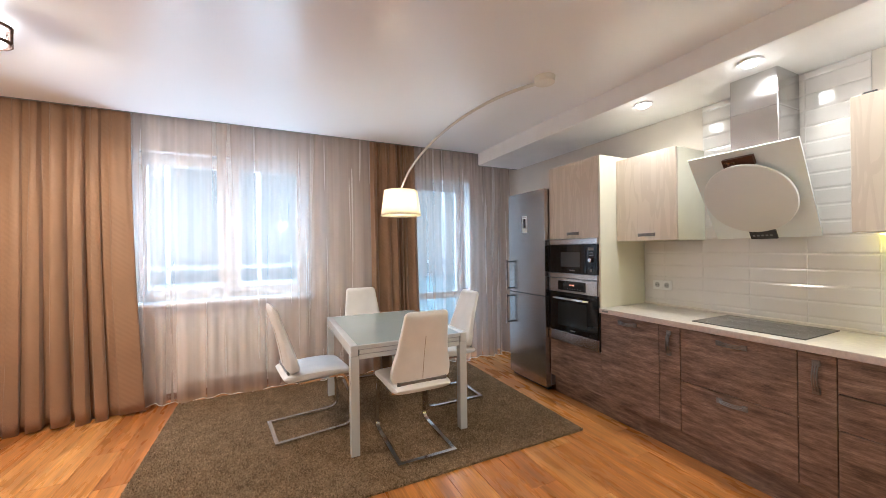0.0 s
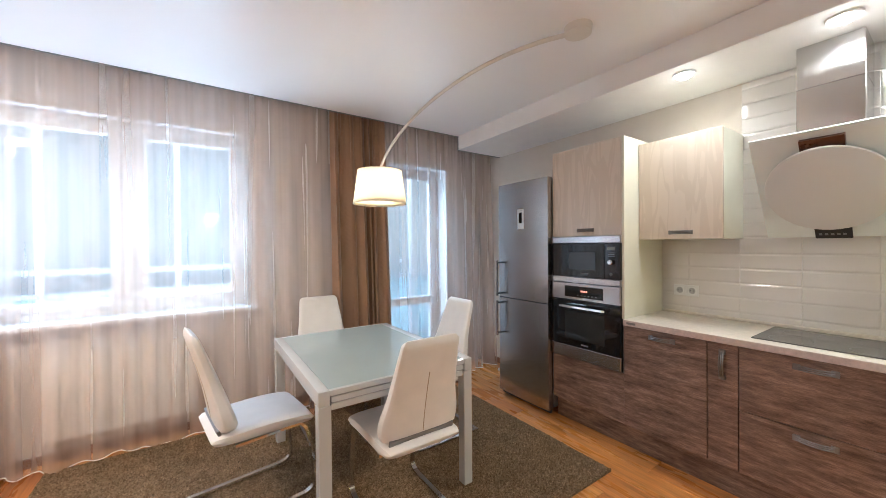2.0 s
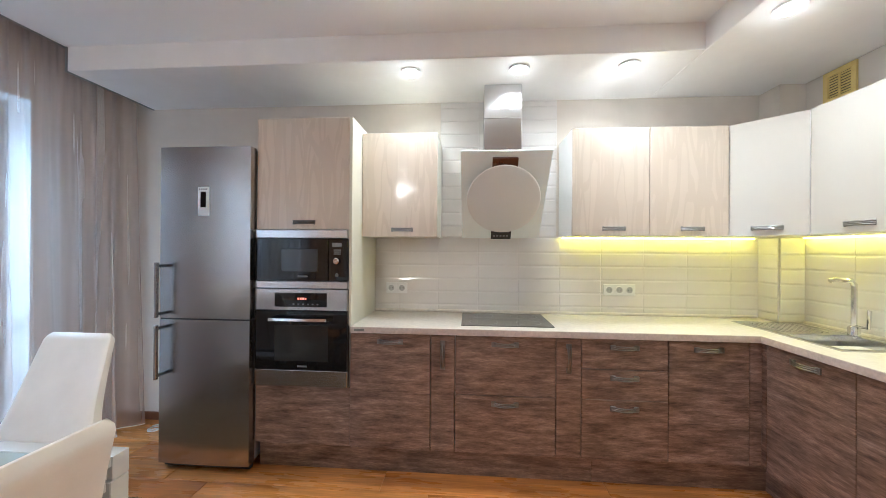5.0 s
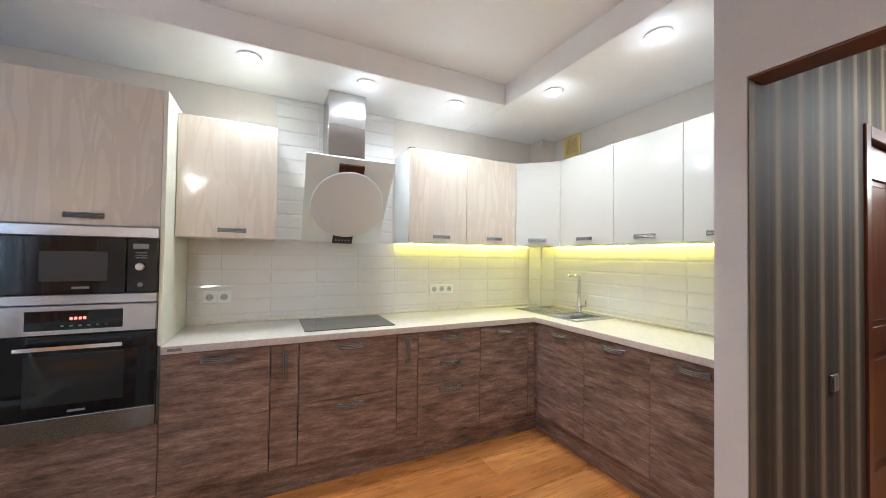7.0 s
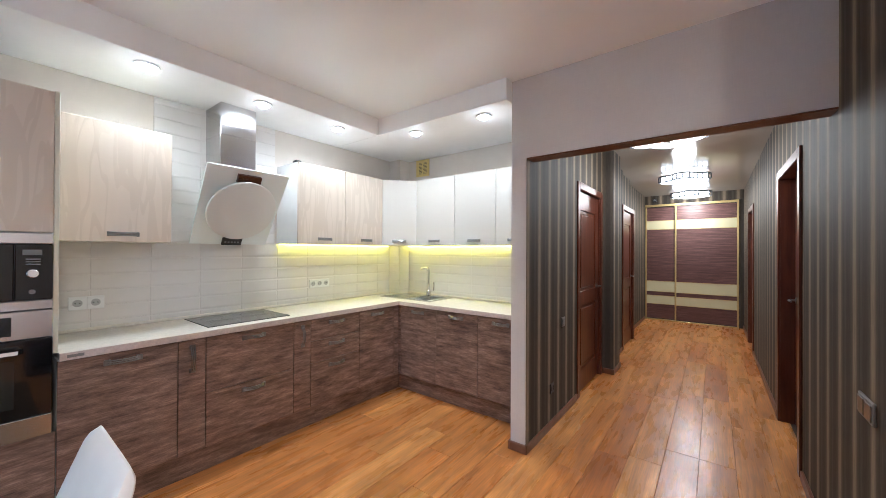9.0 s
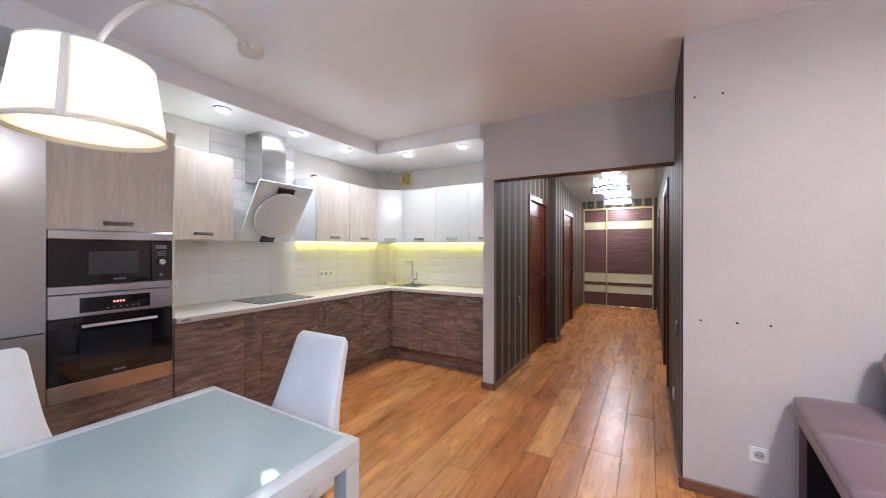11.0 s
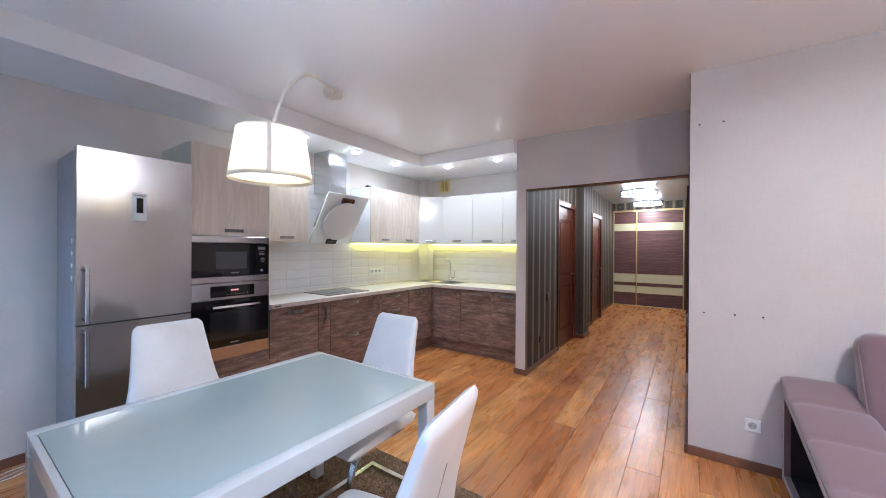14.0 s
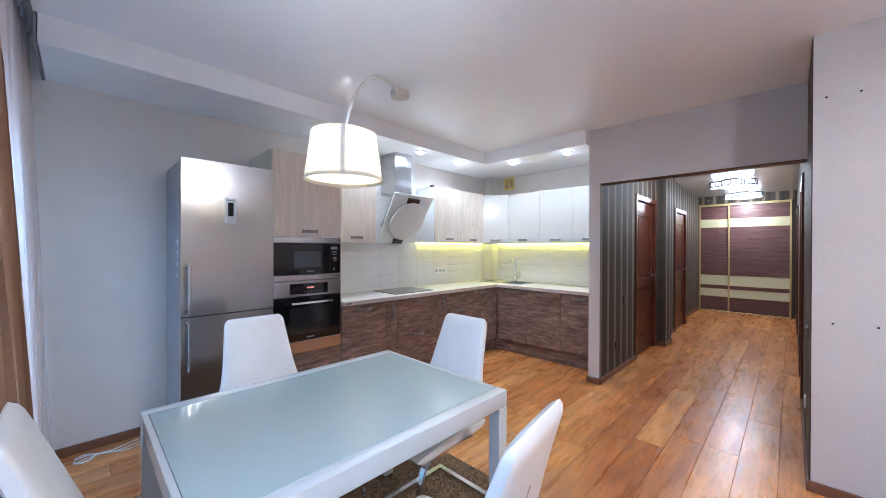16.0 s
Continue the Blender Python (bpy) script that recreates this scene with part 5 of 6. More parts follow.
for k, (z0, z1) in enumerate(((0.061, 0.0325), (0.097, 0.065))):
    box("extension_leaf", (TXA + 0.06, TYA + 0.004 + 0.004 * k, TZ - z0), (TXB - 0.06, TYB - 0.004 - 0.004 * k, TZ - z1), M_TABLE, table, 0.003, "stowed extension leaf")
box("leaf_groove", (TXA + 0.062, TYA + 0.014, TZ - 0.09), (TXB - 0.062, TYB - 0.014, TZ - 0.031), M_GREY, table, 0)
for x in (TXA, TXB - 0.058):
    for y in (TYA, TYB - 0.058):
        box("leg", (x, y, RUGZ), (x + 0.058, y + 0.058, TZ - 0.0705), M_TABLE, table, 0.003)


def dining_chair():
    """Cantilever chair facing +y, its base centred on the origin."""
    ch = thing("dining_chair", (0, 0, 0), "cream leather cantilever chair with chromed flat-bar frame", "chair", "chairs round the table")
    for s in (-1, 1):
        x = 0.195 * s
        pts = [(x, -0.275, 0.012)] + bezier((x, 0.18, 0.012), (x, 0.24, 0.012), (x, 0.275, 0.02), (x, 0.275, 0.075), 8) + bezier((x, 0.275, 0.12), (x, 0.26, 0.28), (x, 0.245, 0.40), (x * 0.97, 0.19, 0.415), 10) + [(x * 0.95, -0.12, 0.405)]
        tube("frame_bar", pts, 0.01, M_CHROME, ch, "chromed flat bar", flat=(0.0135, 0.007))
    tube("rear_bar", [(-0.208, -0.27, 0.0119), (0.208, -0.27, 0.0119)], 0.01, M_CHROME, ch, "chromed flat bar", flat=(0.0135, 0.0069))
    tube("cross_bar", [(-0.19, -0.05, 0.403), (0.19, -0.05, 0.403)], 0.008, M_CHROME, ch)
    bm = bmesh.new()
    spine = bezier((0, -0.222, 0.452), (0, -0.09, 0.438), (0, 0.12, 0.462), (0, 0.272, 0.432), 24)
    add_pad(bm, spine, lambda q: (0.41 + 0.035 * q) * (0.93 + 0.07 * round_end(q, 0.12)), lambda q: (0.058 + 0.026 * math.sin(math.pi * q)) * round_end(q, 0.08), (1, 0, 0), power=3.6)
    part("seat", bm, M_LEATHER, ch)
    bm = bmesh.new()
    spine = bezier((0, -0.140, 0.485), (0, -0.165, 0.60), (0, -0.203, 0.74), (0, -0.285, 0.974), 44)

    def wide(q):
        belly = 0.030 * math.exp(-((q - 0.24) / 0.2) ** 2)
        return (0.405 - 0.115 * max(0.0, q - 0.1) ** 1.25 + belly) * (0.86 + 0.14 * round_end(q, 0.05))

    def deep(q):
        return (0.102 - 0.058 * q ** 0.8) * round_end(q, 0.06)
    add_pad(bm, spine, wide, deep, (1, 0, 0), around=28, power=4)
    back = part("backrest", bm, M_LEATHER, ch)
    seam = []
    for i in range(4, 34):
        d = (spine[i + 1] - spine[i - 1]).normalized()
        seam.append(spine[i] + Vector((0, -d.z, d.y)) * (deep(i / 44) / 2 + 0.0004))
    tube("seam", seam, 0.0022, M_SEAM, back, "stitched seam down the back", sides=5)
    bm = bmesh.new()
    add_pad(bm, bezier((0, -0.183, 0.474), (0, -0.186, 0.482), (0, -0.188, 0.49), (0, -0.190, 0.498), 4), lambda q: 0.36, lambda q: 0.02, (1, 0, 0), power=6)
    part("back_band", bm, M_NICKEL, ch, "dull metal band below the backrest")
    return ch


chair = dining_chair()
CHAIRS = [(1.008, 2.52, 0), (0.35, 3.10, -82), (1.555, 3.12, 90), (0.945, 3.66, 180)]
chair.matrix_basis = pose(CHAIRS[0][0], CHAIRS[0][1], RUGZ, 0, 0, CHAIRS[0][2])
for x, y, turn in CHAIRS[1:]:
    copy_thing(chair, pose(x, y, RUGZ, 0, 0, turn))

# arc lamp from the ceiling
BASE = Vector((1.86, 2.055, CEIL))
SH = Vector((1.09, 2.985, 0))
arc = thing("arc_lamp", BASE, "ivory arc lamp hung from the ceiling with a drum shade, lit", "ceiling lamp")
lathe("ceiling_rose", [(-0.045, 0.05), (-0.04, 0.07), (-0.002, 0.074), (0, 0.074)], BASE, M_ARM, arc)
p3 = Vector((SH.x, SH.y, 1.91))
reach = SH - Vector((BASE.x, BASE.y, 0))
line = bezier(BASE + Vector((0, 0, -0.03)), BASE + reach * 0.46 + Vector((0, 0, -0.045)), SH - reach * 0.10 + Vector((0, 0, 2.24)), p3, 30)
tube("arm", line, lambda q: 0.0135 - 0.006 * q, M_ARM, arc, "ivory bowed arm", sides=12)
bm = bmesh.new()
add_lathe(bm, [(1.692, 0.17), (1.902, 0.141), (1.902, 0.1395), (1.692, 0.1685)], (SH.x, SH.y, 0), "z", 48, closed=False)
shade = part("shade", bm, M_SHADE, arc, "ivory fabric drum shade")
for h, r in ((1.692, 0.17), (1.902, 0.141)):
    bm = bmesh.new()
    add_tube(bm, [(SH.x + r * math.cos(k * math.tau / 48), SH.y + r * math.sin(k * math.tau / 48), h) for k in range(49)], 0.0025, 6, cap=False)
    part("ring", bm, M_ARM, shade)
seam_at = math.atan2(0.86, -1.35)
tube("seam", [(SH.x + r * math.cos(seam_at), SH.y + r * math.sin(seam_at), h) for h, r in ((1.694, 0.1705), (1.90, 0.1415))], 0.003, M_ARM, shade, "overlapped fabric seam", flat=(0.011, 0.0008))
lathe("diffuser", [(0.0, 0.166), (0.003, 0.166)], (SH.x, SH.y, 1.704), M_SHADE, shade, "white fabric diffuser")
for k in range(3):
    a = k * math.tau / 3
    tube("spider", [(SH.x, SH.y, 1.898), (SH.x + 0.1395 * math.cos(a), SH.y + 0.1395 * math.sin(a), 1.898)], 0.002, M_ARM, shade, sides=6)
bm = bmesh.new()
bmesh.ops.create_uvsphere(bm, u_segments=16, v_segments=10, radius=0.03, matrix=Matrix.Translation((SH.x, SH.y, 1.82)))
part("bulb", bm, M_BULB, arc, "warm glowing bulb")
tube("bulb_holder", [(SH.x, SH.y, 1.85), (SH.x, SH.y, 1.912)], 0.014, M_ARM, arc)
lamp("shade_light", "POINT", (SH.x, SH.y, 1.80), 1.5, (1.0, 0.89, 0.72), 0.05)

# cables on the floor by the fridge
cab = thing("cable_coil", (2.95, 3.75, 0.005), "loose white cables on the floor beside the fridge", "cable")
for k in range(3):
    pts = [(3.02 - 0.02 * k, 3.40, 0.006)] + [(2.98 - 0.03 * k + 0.03 * math.sin(i * 1.1 + k), 3.45 + i * 0.055, 0.006) for i in range(1, 7)] + [(2.93 + 0.05 * math.cos(i * 0.9 + k), 3.80 + 0.05 * math.sin(i * 0.9 + k), 0.006 + 0.002 * i) for i in range(7)]
    tube("cable", pts, 0.0035, M_CABLE, cab, sides=6)

# ---- living corner ----
sofa = thing("sofa", (-1.75, 1.3, 0), "mauve velour corner sofa with a padded open-sided armrest", "sofa")
AX0, AX1, AY0, AY1 = -1.185, -0.905, PINK + 0.025, 2.10


def arm_z(y):
    """Underside of the armrest pad, which slopes down to the front."""
    return 0.57 - 0.205 * (y - AY0)


def add_sloped(bm, x0, x1, y0, y1, z0, drop=0.0, deep=None):
    """A bar or board whose top follows the armrest; deep: its height, else it stands on z0."""
    ring = []
    for x in (x0, x1):
        for y in (y0, y1):
            top = arm_z(y) - drop
            ring.append((bm.verts.new((x, y, top - deep if deep else z0)), bm.verts.new((x, y, top))))
    a, b, c, d = ring
    for p, q in ((a, b), (b, d), (d, c), (c, a)):
        bm.faces.new((p[0], q[0], q[1], p[1]))
    bm.faces.new((a[0], b[0], d[0], c[0])), bm.faces.new((a[1], b[1], d[1], c[1]))


bm = bmesh.new()
pad_line = [AY0 + (AY1 - AY0) * i / 48 for i in range(49)]
add_pad(bm, [(-1.04, y, arm_z(y) + 0.048 - 0.010 * (1 - abs(math.sin(i / 48 * math.pi * 4)) ** 0.35)) for i, y in enumerate(pad_line)], lambda q: 0.305 * (0.93 + 0.07 * round_end(q, 0.04)), lambda q: 0.096 * round_end(q, 0.04), (1, 0, 0), around=28, power=4.0)
part("armrest_pad", bm, M_SOFA, sofa, "quilted mauve armrest pad")
bm = bmesh.new()
add_sloped(bm, AX1 - 0.03, AX1, AY0, AY0 + 0.05, 0.02)
add_sloped(bm, AX1 - 0.03, AX1, AY1 - 0.06, AY1 - 0.01, 0.02)
add_sloped(bm, AX1 - 0.03, AX1, AY0 + 0.05, AY1 - 0.06, 0, 0.0, 0.045)
add_box(bm, (AX1 - 0.03, AY0 + 0.05, 0.02), (AX1, AY1 - 0.06, 0.06), 0.004)
part("armrest_frame", bm, M_SOFA, sofa)
bm = bmesh.new()
add_sloped(bm, AX0, AX0 + 0.02, AY0 + 0.01, AY1 - 0.02, 0.03, 0.002)
add_sloped(bm, AX0 + 0.02, AX1 - 0.03, AY0 + 0.01, AY0 + 0.03, 0.03, 0.002)
add_sloped(bm, AX0 + 0.02, AX1 - 0.03, AY1 - 0.04, AY1 - 0.02, 0.03, 0.002)
add_box(bm, (AX0 + 0.02, AY0 + 0.03, 0.03), (AX1 - 0.03, AY1 - 0.04, 0.05))
part("armrest_niche", bm, M_SOFADARK, sofa, "black open niche in the armrest")
for q in (0.25, 0.5, 0.75):
    yy = AY0 + (AY1 - AY0) * q
    zz = arm_z(yy)
    tube("seam", [(-1.188, yy, zz + 0.05), (-1.16, yy, zz + 0.074), (-1.04, yy, zz + 0.0858), (-0.92, yy, zz + 0.074), (-0.892, yy, zz + 0.05)], 0.002, M_SOFADARK, sofa, "quilting seam", sides=5)
for k in range(2):
    x1 = -1.168 - k * 0.72
    bm = bmesh.new()
    add_pad(bm, [(x1 - 0.355, 1.12 + 0.82 * i / 16, 0.40) for i in range(17)], lambda q: 0.71, lambda q: 0.17 * (0.8 + 0.2 * round_end(q, 0.1)), (1, 0, 0), power=7)
    part("seat_cushion", bm, M_SOFA, sofa)
    bm = bmesh.new()
    add_pad(bm, bezier((x1 - 0.355, 1.18, 0.45), (x1 - 0.355, 1.12, 0.6), (x1 - 0.355, 1.06, 0.79), (x1 - 0.355, 1.0, 0.962), 28), lambda q: 0.71 * (0.84 + 0.16 * round_end(q, 0.14)), lambda q: 0.2 * round_end(q, 0.16), (1, 0, 0), around=36, power=5)
    part("back_cushion", bm, M_SOFA, sofa)
for xx in (-0.889, -1.191):
    tube("piping", [(xx, y, arm_z(y) + 0.05) for y in pad_line[2:-2:2]], 0.0035, M_SOFA, sofa, "stitched piping", sides=6)
tube("piping", [(-1.166, p.y + 0.06, p.z) for p in bezier((0, 1.18, 0.50), (0, 1.12, 0.6), (0, 1.06, 0.78), (0, 1.0, 0.90), 10)], 0.004, M_SOFA, sofa, "stitched piping", sides=6)
box("base", (-2.66, PINK + 0.03, 0.06), (-1.205, 1.92, 0.31), M_SOFA, sofa, 0.02, segs=2)
box("back_frame", (-2.66, PINK + 0.025, 0.06), (-1.205, PINK + 0.11, 0.86), M_SOFA, sofa, 0.025, segs=3)
for x in (-2.6, -1.3):
    for y in (1.0, 1.85):
        box("foot", (x, y, 0), (x + 0.05, y + 0.05, 0.06), M_DARK, sofa, 0.003)


def cloud_light(name, place, radius, label, category, glow, watts, colour, group, drop=0.26):
    """Ceiling light: flower-shaped acrylic body with a dark rim of upright bars."""
    x, y, z = place
    c = thing(name, place, label, category, group)
    outline = []
    for k in range(72):
        a = k * math.tau / 72
        r = radius * (0.86 + 0.14 * math.cos(4 * a))
        outline.append((r * math.cos(a) * 1.25, r * math.sin(a)))
    bm = bmesh.new()
    rings_ = []
    for h, f in ((-0.012, 0.9), (-0.09, 0.93), (-0.10, 0.88)):
        rings_.append([bm.verts.new((x + u * f, y + w * f, z + h)) for u, w in outline])
    for r0, r1 in zip(rings_, rings_[1:]):
        for k in range(72):
            bm.faces.new((r0[k], r0[(k + 1) % 72], r1[(k + 1) % 72], r1[k]))
    bm.faces.new(rings_[0]), bm.faces.new(rings_[-1])
    part("acrylic_body", bm, glow, c, "glowing white acrylic")
    for h in (-0.005, -0.085):
        bm = bmesh.new()
        add_tube(bm, [(x + u, y + w, z + h) for u, w in outline + outline[:1]], 0.004, 5, cap=False, flat=(0.003, 0.008))
        part("rim", bm, M_BRONZE if drop > 0.3 else M_DARK, c, "dark metal rim")
    for k in range(0, 72, 3):
        u, w = outline[k]
        tube("bar", [(x + u, y + w, z - 0.005), (x + u, y + w, z - 0.085)], 0.008, M_BRONZE if drop > 0.3 else M_DARK, c, sides=5)
    lathe("ceiling_plate", [(0.0, 0.09), (0.034, 0.09)], (x, y, z - 0.0115), M_WHITE, c, sides=24)
    lathe("boss", [(0, 0.035), (-0.008, 0.03)], (x, y, z - 0.1005), M_NICKEL, c, "metal boss", sides=16)
    if drop > 0.3:
        lamp("ceiling_light", "AREA", (x, y, z - 0.112), watts, colour, 0.3)
        lamp("ceiling_glow", "POINT", (x, y, z - 0.2), watts * 0.5, colour, 0.06)
    else:
        lamp("ceiling_light", "AREA", (x, y, z - 0.112), watts * 0.5, colour, 0.4)
        lamp("ceiling_glow", "POINT", (x, y, z - drop), watts, colour, 0.14)
    return c


for x, y in ((0.36, -1.5), (0.36, -3.85), (0.36, -5.7)):
    cloud_light("hall_ceiling_light", (x, y, HALLCEIL - 0.035), 0.255, "flower-shaped hall ceiling light with dark barred rim, lit", "ceiling lamp", M_HALLGLOW, 5.2, (1.0, 0.86, 0.67), "hall ceiling lights")
cloud_light("living_ceiling_light", (-1.42, 2.72, CEIL - 0.035), 0.24, "brown-rimmed living room ceiling light, lit", "ceiling lamp", M_HALLGLOW, 11.5, (1.0, 0.81, 0.61), "", 0.34)

# ---- hall ----


def hall_door(y0, y1, face, way, label, depth=0.03, handle_low=True):
    """Panelled door leaf with architrave. face: x of the wall; way: +1 if the hall lies on the +x side."""
    d = thing("door", (face, (y0 + y1) / 2, 0), label, "door", kind="structure")
    w = way
    arch = 0.07
    for a, b, z0, z1 in ((y0 - arch + 0.02, y0 + 0.02, 0, DOOR_Z + 0.05), (y1 - 0.02, y1 + arch - 0.02, 0, DOOR_Z + 0.05), (y0 + 0.02, y1 - 0.02, DOOR_Z - 0.02, DOOR_Z + 0.05)):
        box("architrave", (face, a, z0), (face + w * 0.016, b, z1), M_DOOR, d, 0.004)
    for a, b, z0, z1 in ((y0, y0 + 0.02, 0, DOOR_Z), (y1 - 0.02, y1, 0, DOOR_Z), (y0 + 0.02, y1 - 0.02, DOOR_Z - 0.02, DOOR_Z)):
        box("jamb", (face - w * 0.12, a, z0), (face, b, z1), M_DOOR, d, 0.001)
    lx = face - w * depth
    bm = bmesh.new()
    a, b = y0 + 0.023, y1 - 0.023
    th = 0.036
    st = 0.11
    zs = [0.008, 0.22, 0.86, 1.0, 1.82, DOOR_Z - 0.024]
    for lo, hi in (((a, zs[0]), (a + st, zs[5])), ((b - st, zs[0]), (b, zs[5])), ((a + st, zs[0]), (b - st, zs[1])), ((a + st, zs[2]), (b - st, zs[3])), ((a + st, zs[4]), (b - st, zs[5]))):
        add_box(bm, (min(lx, lx - w * th), lo[0], lo[1]), (max(lx, lx - w * th), hi[0], hi[1]), 0.002)
    leaf_ = part("leaf", bm, M_DOOR, d, "mahogany-look door leaf")
    for z0, z1 in ((zs[1], zs[2]), (zs[3], zs[4])):
        box("panel", (lx - w * 0.012, a + st, z0), (lx - w * 0.028, b - st, z1), M_DOOR, leaf_, 0.001)
        box("raised_field", (lx - w * 0.002, a + st + 0.035, z0 + 0.035), (lx - w * 0.0121, b - st - 0.035, z1 - 0.035), M_DOOR, leaf_, 0.008)
    hy = y0 + 0.09 if handle_low else y1 - 0.09
    sg = 1 if handle_low else -1
    lathe("rose", [(0, 0.025), (w * 0.008, 0.024)], (lx, hy, 1.02), M_NICKEL, leaf_, "", "x", 20)
    tube("handle", [(lx, hy, 1.02), (lx + w * 0.045, hy, 1.02), (lx + w * 0.05, hy + sg * 0.02, 1.02), (lx + w * 0.05, hy + sg * 0.12, 1.02)], 0.008, M_NICKEL, leaf_, "metal lever handle")
    return d


hall_door(D1[0], D1[1], HALL_L, -1, "closed mahogany-look panel door in the striped wall", 0.02)
hall_door(D2[0], D2[1], HALL_L, -1, "closed mahogany-look panel door farther down the hall", 0.02)
hall_door(D3[0], D3[1], HALL_R, 1, "mahogany-look door set deep in its dark frame", 0.09)
hall_door(D4[0], D4[1], HALL_R, 1, "mahogany-look door farther down the striped hall wall", 0.09)

tagged(box("wardrobe_filler", (HALL_R + 0.002, HALL_END - 0.58, 0), (HALL_R + 0.068, HALL_END - 0.02, 2.385), M_STRIPE, None, 0), "striped papered strip closing the gap beside the wardrobe", "wall strip", kind="structure")
ward = thing("sliding_wardrobe", (0.31, HALL_END, 0), "built-in sliding wardrobe with plum reeded boards and cream glass bands", "wardrobe")
WX0, WX1 = HALL_R + 0.07, HALL_L + 0.115
box("top_rail", (WX0, HALL_END - 0.06, 2.34), (WX1, HALL_END + 0.005, 2.385), M_GOLD, ward, 0.003)
box("bottom_rail", (WX0, HALL_END - 0.08, 0.0), (WX1, HALL_END + 0.02, 0.02), M_GOLD, ward, 0.003)
box("carcass", (WX0, HALL_END - 0.58, 0.0), (WX1, HALL_END - 0.1, 2.385), M_DARK, ward, 0)
WM = 0.62
for a, b, off in ((WX0, WM + 0.02, 0.0), (WM - 0.02, WX1, -0.035)):
    y = HALL_END - 0.012 + off
    dd = box("door", (a + 0.01, y - 0.018, 0.022), (b - 0.01, y - 0.008, 2.338), M_DARK, ward, 0)
    for p in (a, b - 0.03):
        box("stile", (p, y - 0.022, 0.022), (p + 0.03, y + 0.012, 2.338), M_GOLD, dd, 0.004, "champagne aluminium stile")
    cuts = [0.03, 0.33, 0.50, 0.585, 0.80, 1.87, 2.05, 2.33]
    for k, (z0, z1) in enumerate(zip(cuts, cuts[1:])):
        glass_band = k in (1, 3, 5)
        box("glass_band" if glass_band else "board", (a + 0.03, y - 0.0075, z0 + 0.004), (b - 0.03, y, z1 - 0.004), M_CREAMGLASS if glass_band else M_REED, dd, 0.001, "cream glass band" if glass_band else "")
        if k:
            box("rail", (a + 0.03, y - 0.007, z0 - 0.004), (b - 0.03, y + 0.006, z0 + 0.004), M_GOLD, dd, 0.001)
cam_ = thing("alarm_box", (1.0, HALL_END, 2.47), "small dark box fixed above the wardrobe", "alarm box")
box("case", (0.95, HALL_END, 2.44), (1.02, HALL_END + 0.06, 2.50), M_DARK, cam_, 0.008)
lathe("lens", [(0, 0.02), (0.01, 0.016)], (0.985, HALL_END + 0.0605, 2.47), M_GREY, cam_, "", "y", 16)

# ---- pieces of the setting: tiles and planks ----


def tile_mesh(w, h, along):
    """Glazed tile with wide bevelled edges; along: the wall's direction, tile faces -x or +y."""
    bm = bmesh.new()
    e, t, k = 0.0006, 0.0065, 0.011
    quads = []
    for inset, end, out in ((e, 0.0001, 0.0), (e, 0.0001, 0.0045), (e + k, k * 0.35, t)):
        quads.append([(-w / 2 + end, -h / 2 + inset, out), (w / 2 - end, -h / 2 + inset, out), (w / 2 - end, h / 2 - inset, out), (-w / 2 + end, h / 2 - inset, out)])
    rows_ = []
    for q in quads:
        rows_.append([bm.verts.new((-o, u, v_) if along == "y" else (u, o, v_)) for u, v_, o in q])
    for r0, r1 in zip(rows_, rows_[1:]):
        for i in range(4):
            bm.faces.new((r0[i], r0[(i + 1) % 4], r1[(i + 1) % 4], r1[i]))
    bm.faces.new(rows_[-1])
    bmesh.ops.recalc_face_normals(bm, faces=bm.faces)
    me = bpy.data.meshes.new("tile")
    bm.to_mesh(me)
    bm.free()
    me.materials.append(M_TILE)
    return me


MESHES = {}


def lay_tiles(parent, a0, a1, z0, z1, along, plane, tw, th, start):
    """A stack-bonded field of tiles from a0 to a1, joints counted from start; cut tiles at the ends."""
    cuts = sorted({a0, a1, *[start + k * tw for k in range(-40, 40) if a0 + 0.02 < start + k * tw < a1 - 0.02]})
    zc = sorted({z0, z1, *[1.443 + k * th for k in range(-30, 30) if z0 + 0.02 < 1.443 + k * th < z1 - 0.02]})
    for p, q in zip(cuts, cuts[1:]):
        for r, s in zip(zc, zc[1:]):
            key = (round(q - p, 3), round(s - r, 3), along)
            if key not in MESHES:
                MESHES[key] = tile_mesh(q - p, s - r, along)
            ob = new("tile", MESHES[key])
            ob.parent = parent
            jog = random.uniform(-0.0006, 0.0006)
            ob.location = (plane + jog, (p + q) / 2, (r + s) / 2) if along == "y" else ((p + q) / 2, plane + jog, (r + s) / 2)


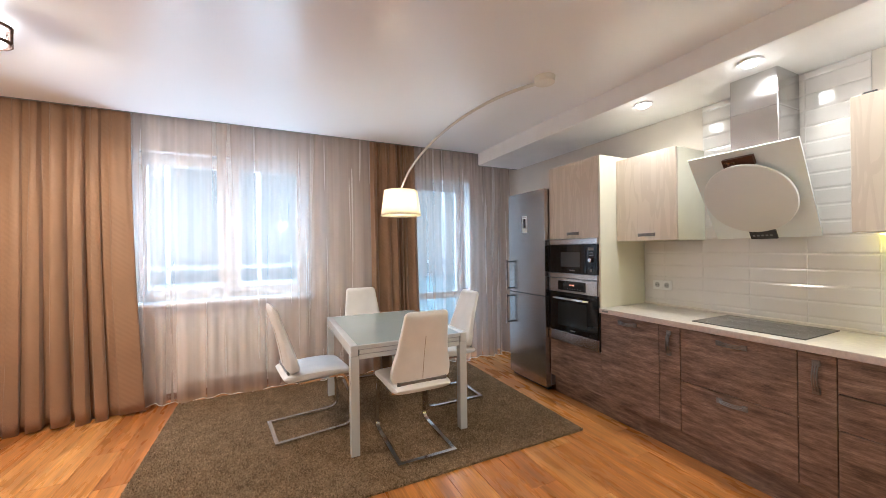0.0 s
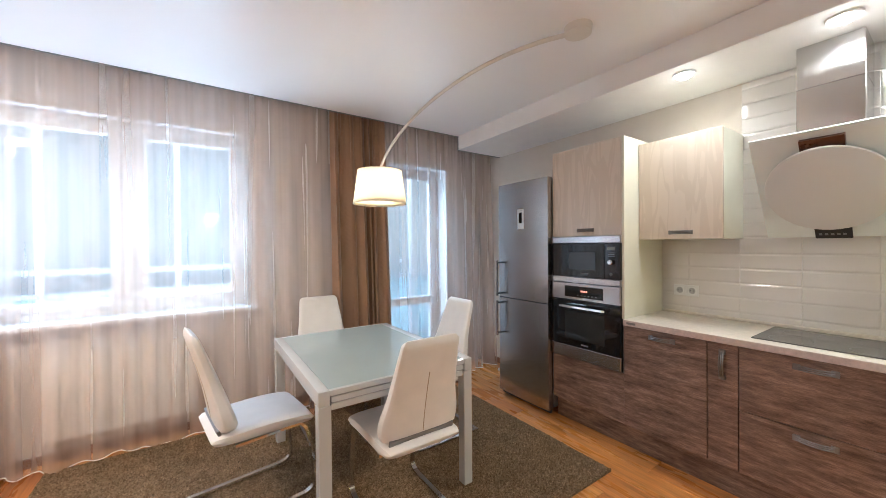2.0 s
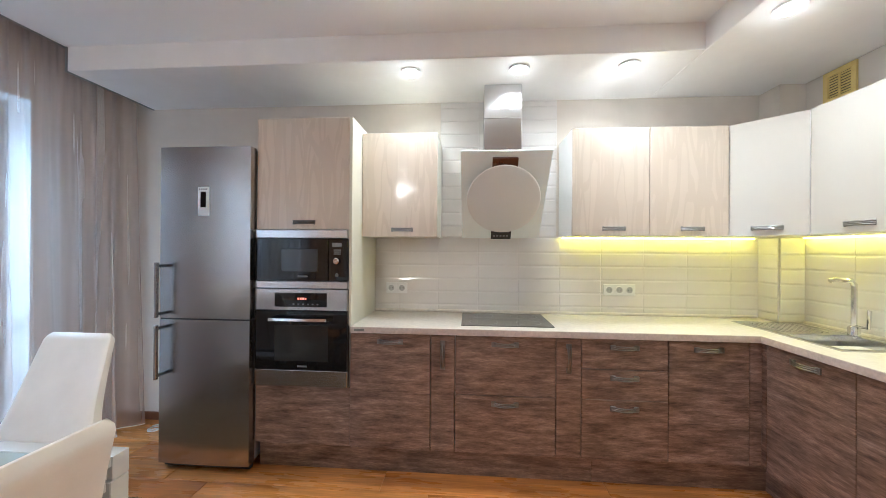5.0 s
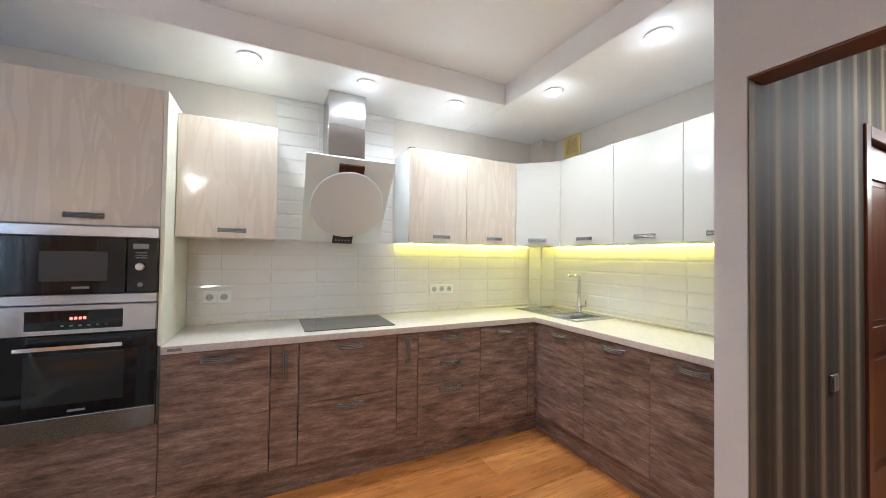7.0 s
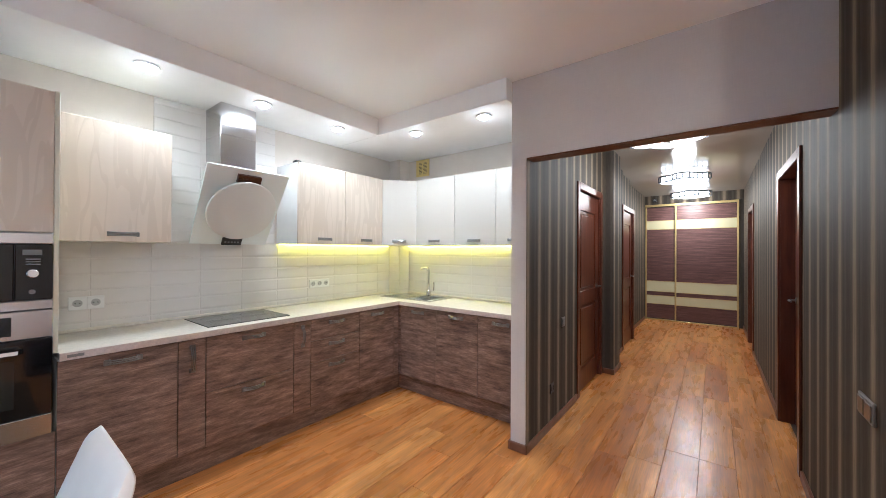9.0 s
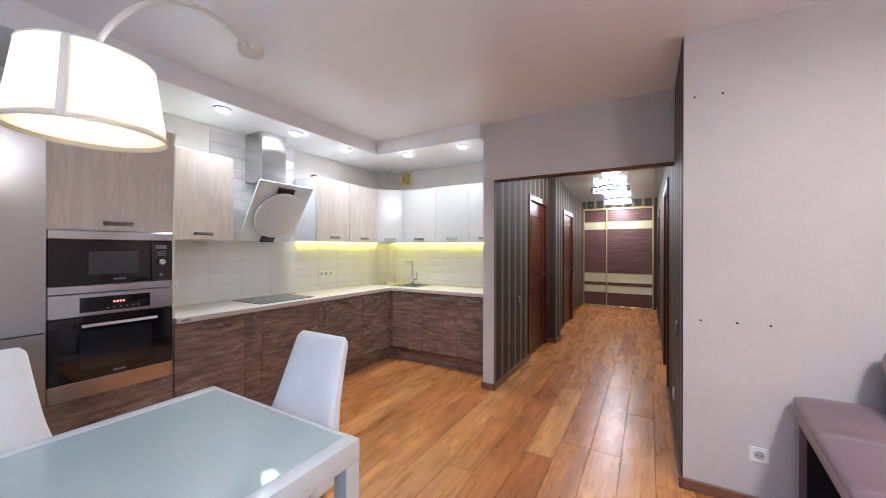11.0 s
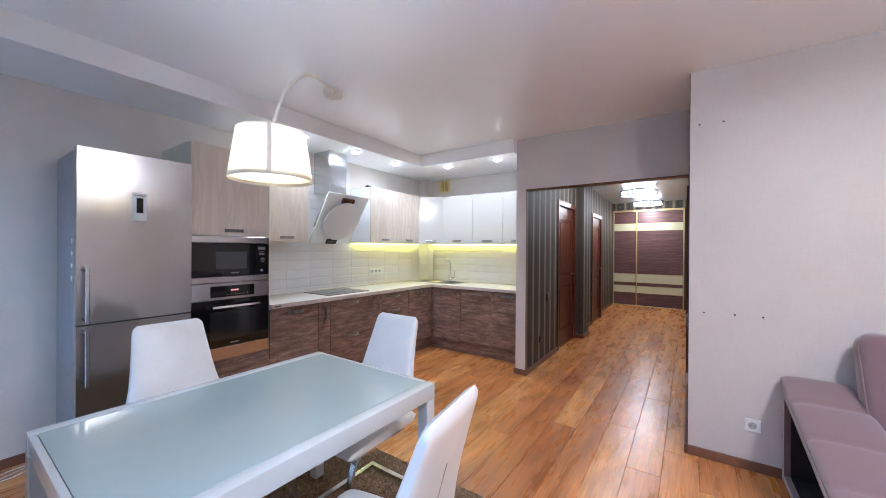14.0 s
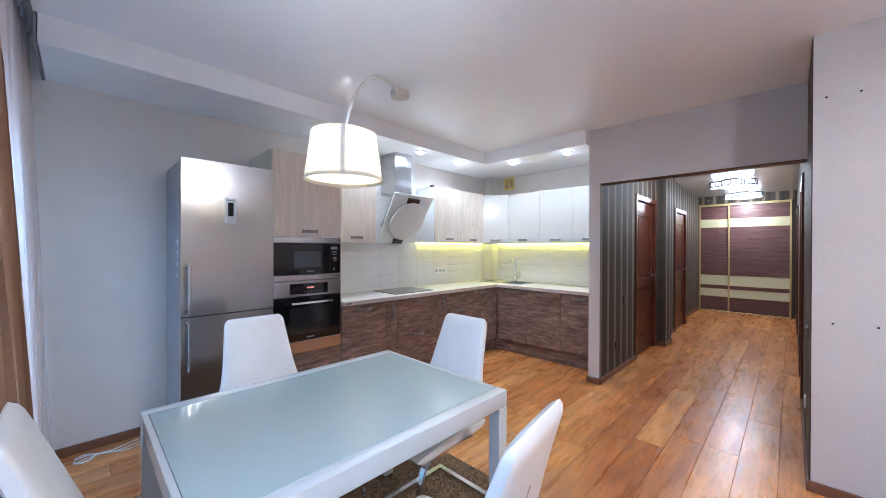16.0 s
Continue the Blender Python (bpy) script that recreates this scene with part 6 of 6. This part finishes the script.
splash = tagged(new("splashback"), "white bevelled glazed wall tiles behind the worktop", "tiles", kind="structure")
bm = bmesh.new()
add_box(bm, (EAST - 0.003, BACK + 0.16, 0.9), (EAST - 0.0005, 2.17, 1.46))
add_box(bm, (EAST - 0.003, 0.832, 1.46), (EAST - 0.0005, 1.68, SOFFIT))
add_box(bm, (1.163, BACK + 0.0005, 0.9), (EAST - 0.17, BACK + 0.003, 1.46))
part("grout_bed", bm, M_GROUT, splash, soft=False)
TW, TH = 0.295, 0.0975
lay_tiles(splash, BACK + 0.163, 2.17, 0.912, 1.455, "y", EAST - 0.003, TW, TH, 1.693)
lay_tiles(splash, 0.832, 1.683, 1.455, SOFFIT - 0.004, "y", EAST - 0.003, TW, TH, 1.693)
lay_tiles(splash, 1.163, EAST - 0.172, 0.912, 1.455, "x", BACK + 0.003, TW, TH, 2.9)
lay_tiles(splash, BACK + 0.004, BACK + 0.16, 0.912, 1.455, "y", EAST - 0.173, TW, TH, 1.0)
lay_tiles(splash, EAST - 0.172, EAST - 0.004, 0.912, 1.455, "x", BACK + 0.163, TW, TH, 1.0)

floor = tagged(box("floor", (WEST, HALL_END - 0.7, -0.12), (EAST + 0.02, WINDOW + 0.02, -0.011), M_SLAB, None, 0), "warm oak-look laminate plank floor", "floor", kind="structure")


def plank_mesh(length, width):
    bm = bmesh.new()
    g, bev = 0.0005, 0.0018
    rows_ = []
    for inset, z in ((g, -0.010), (g, -bev), (g + bev, 0.0)):
        rows_.append([bm.verts.new((sx * (width / 2 - inset), sy * (length / 2 - inset), z)) for sx, sy in ((-1, -1), (1, -1), (1, 1), (-1, 1))])
    for r0, r1 in zip(rows_, rows_[1:]):
        for i in range(4):
            bm.faces.new((r0[i], r0[(i + 1) % 4], r1[(i + 1) % 4], r1[i]))
    bm.faces.new(rows_[-1])
    bmesh.ops.recalc_face_normals(bm, faces=bm.faces)
    me = bpy.data.meshes.new("plank")
    bm.to_mesh(me)
    bm.free()
    me.materials.append(M_FLOOR)
    return me


PW, PL = 0.193, 1.29
rnd = random.Random(21)
x = WEST
while x < EAST:
    xc = x + PW / 2
    if xc < HALL_R - 0.1:
        span = (PINK - 0.1, WINDOW)
    elif xc < HALL_L + 0.1:
        span = (HALL_END - 0.6, WINDOW)
    else:
        span = (BACK + 0.3, WINDOW)
    y = span[0] - rnd.uniform(0, PL)
    while y < span[1]:
        lo, hi = max(y, span[0]), min(y + PL, span[1])
        if hi - lo > 0.03:
            key = (round(hi - lo, 3), "plank")
            if key not in MESHES:
                MESHES[key] = plank_mesh(hi - lo, PW)
            ob = new("plank", MESHES[key])
            ob.parent = floor
            ob.location = (xc, (lo + hi) / 2, 0)
        y += PL
    x += PW
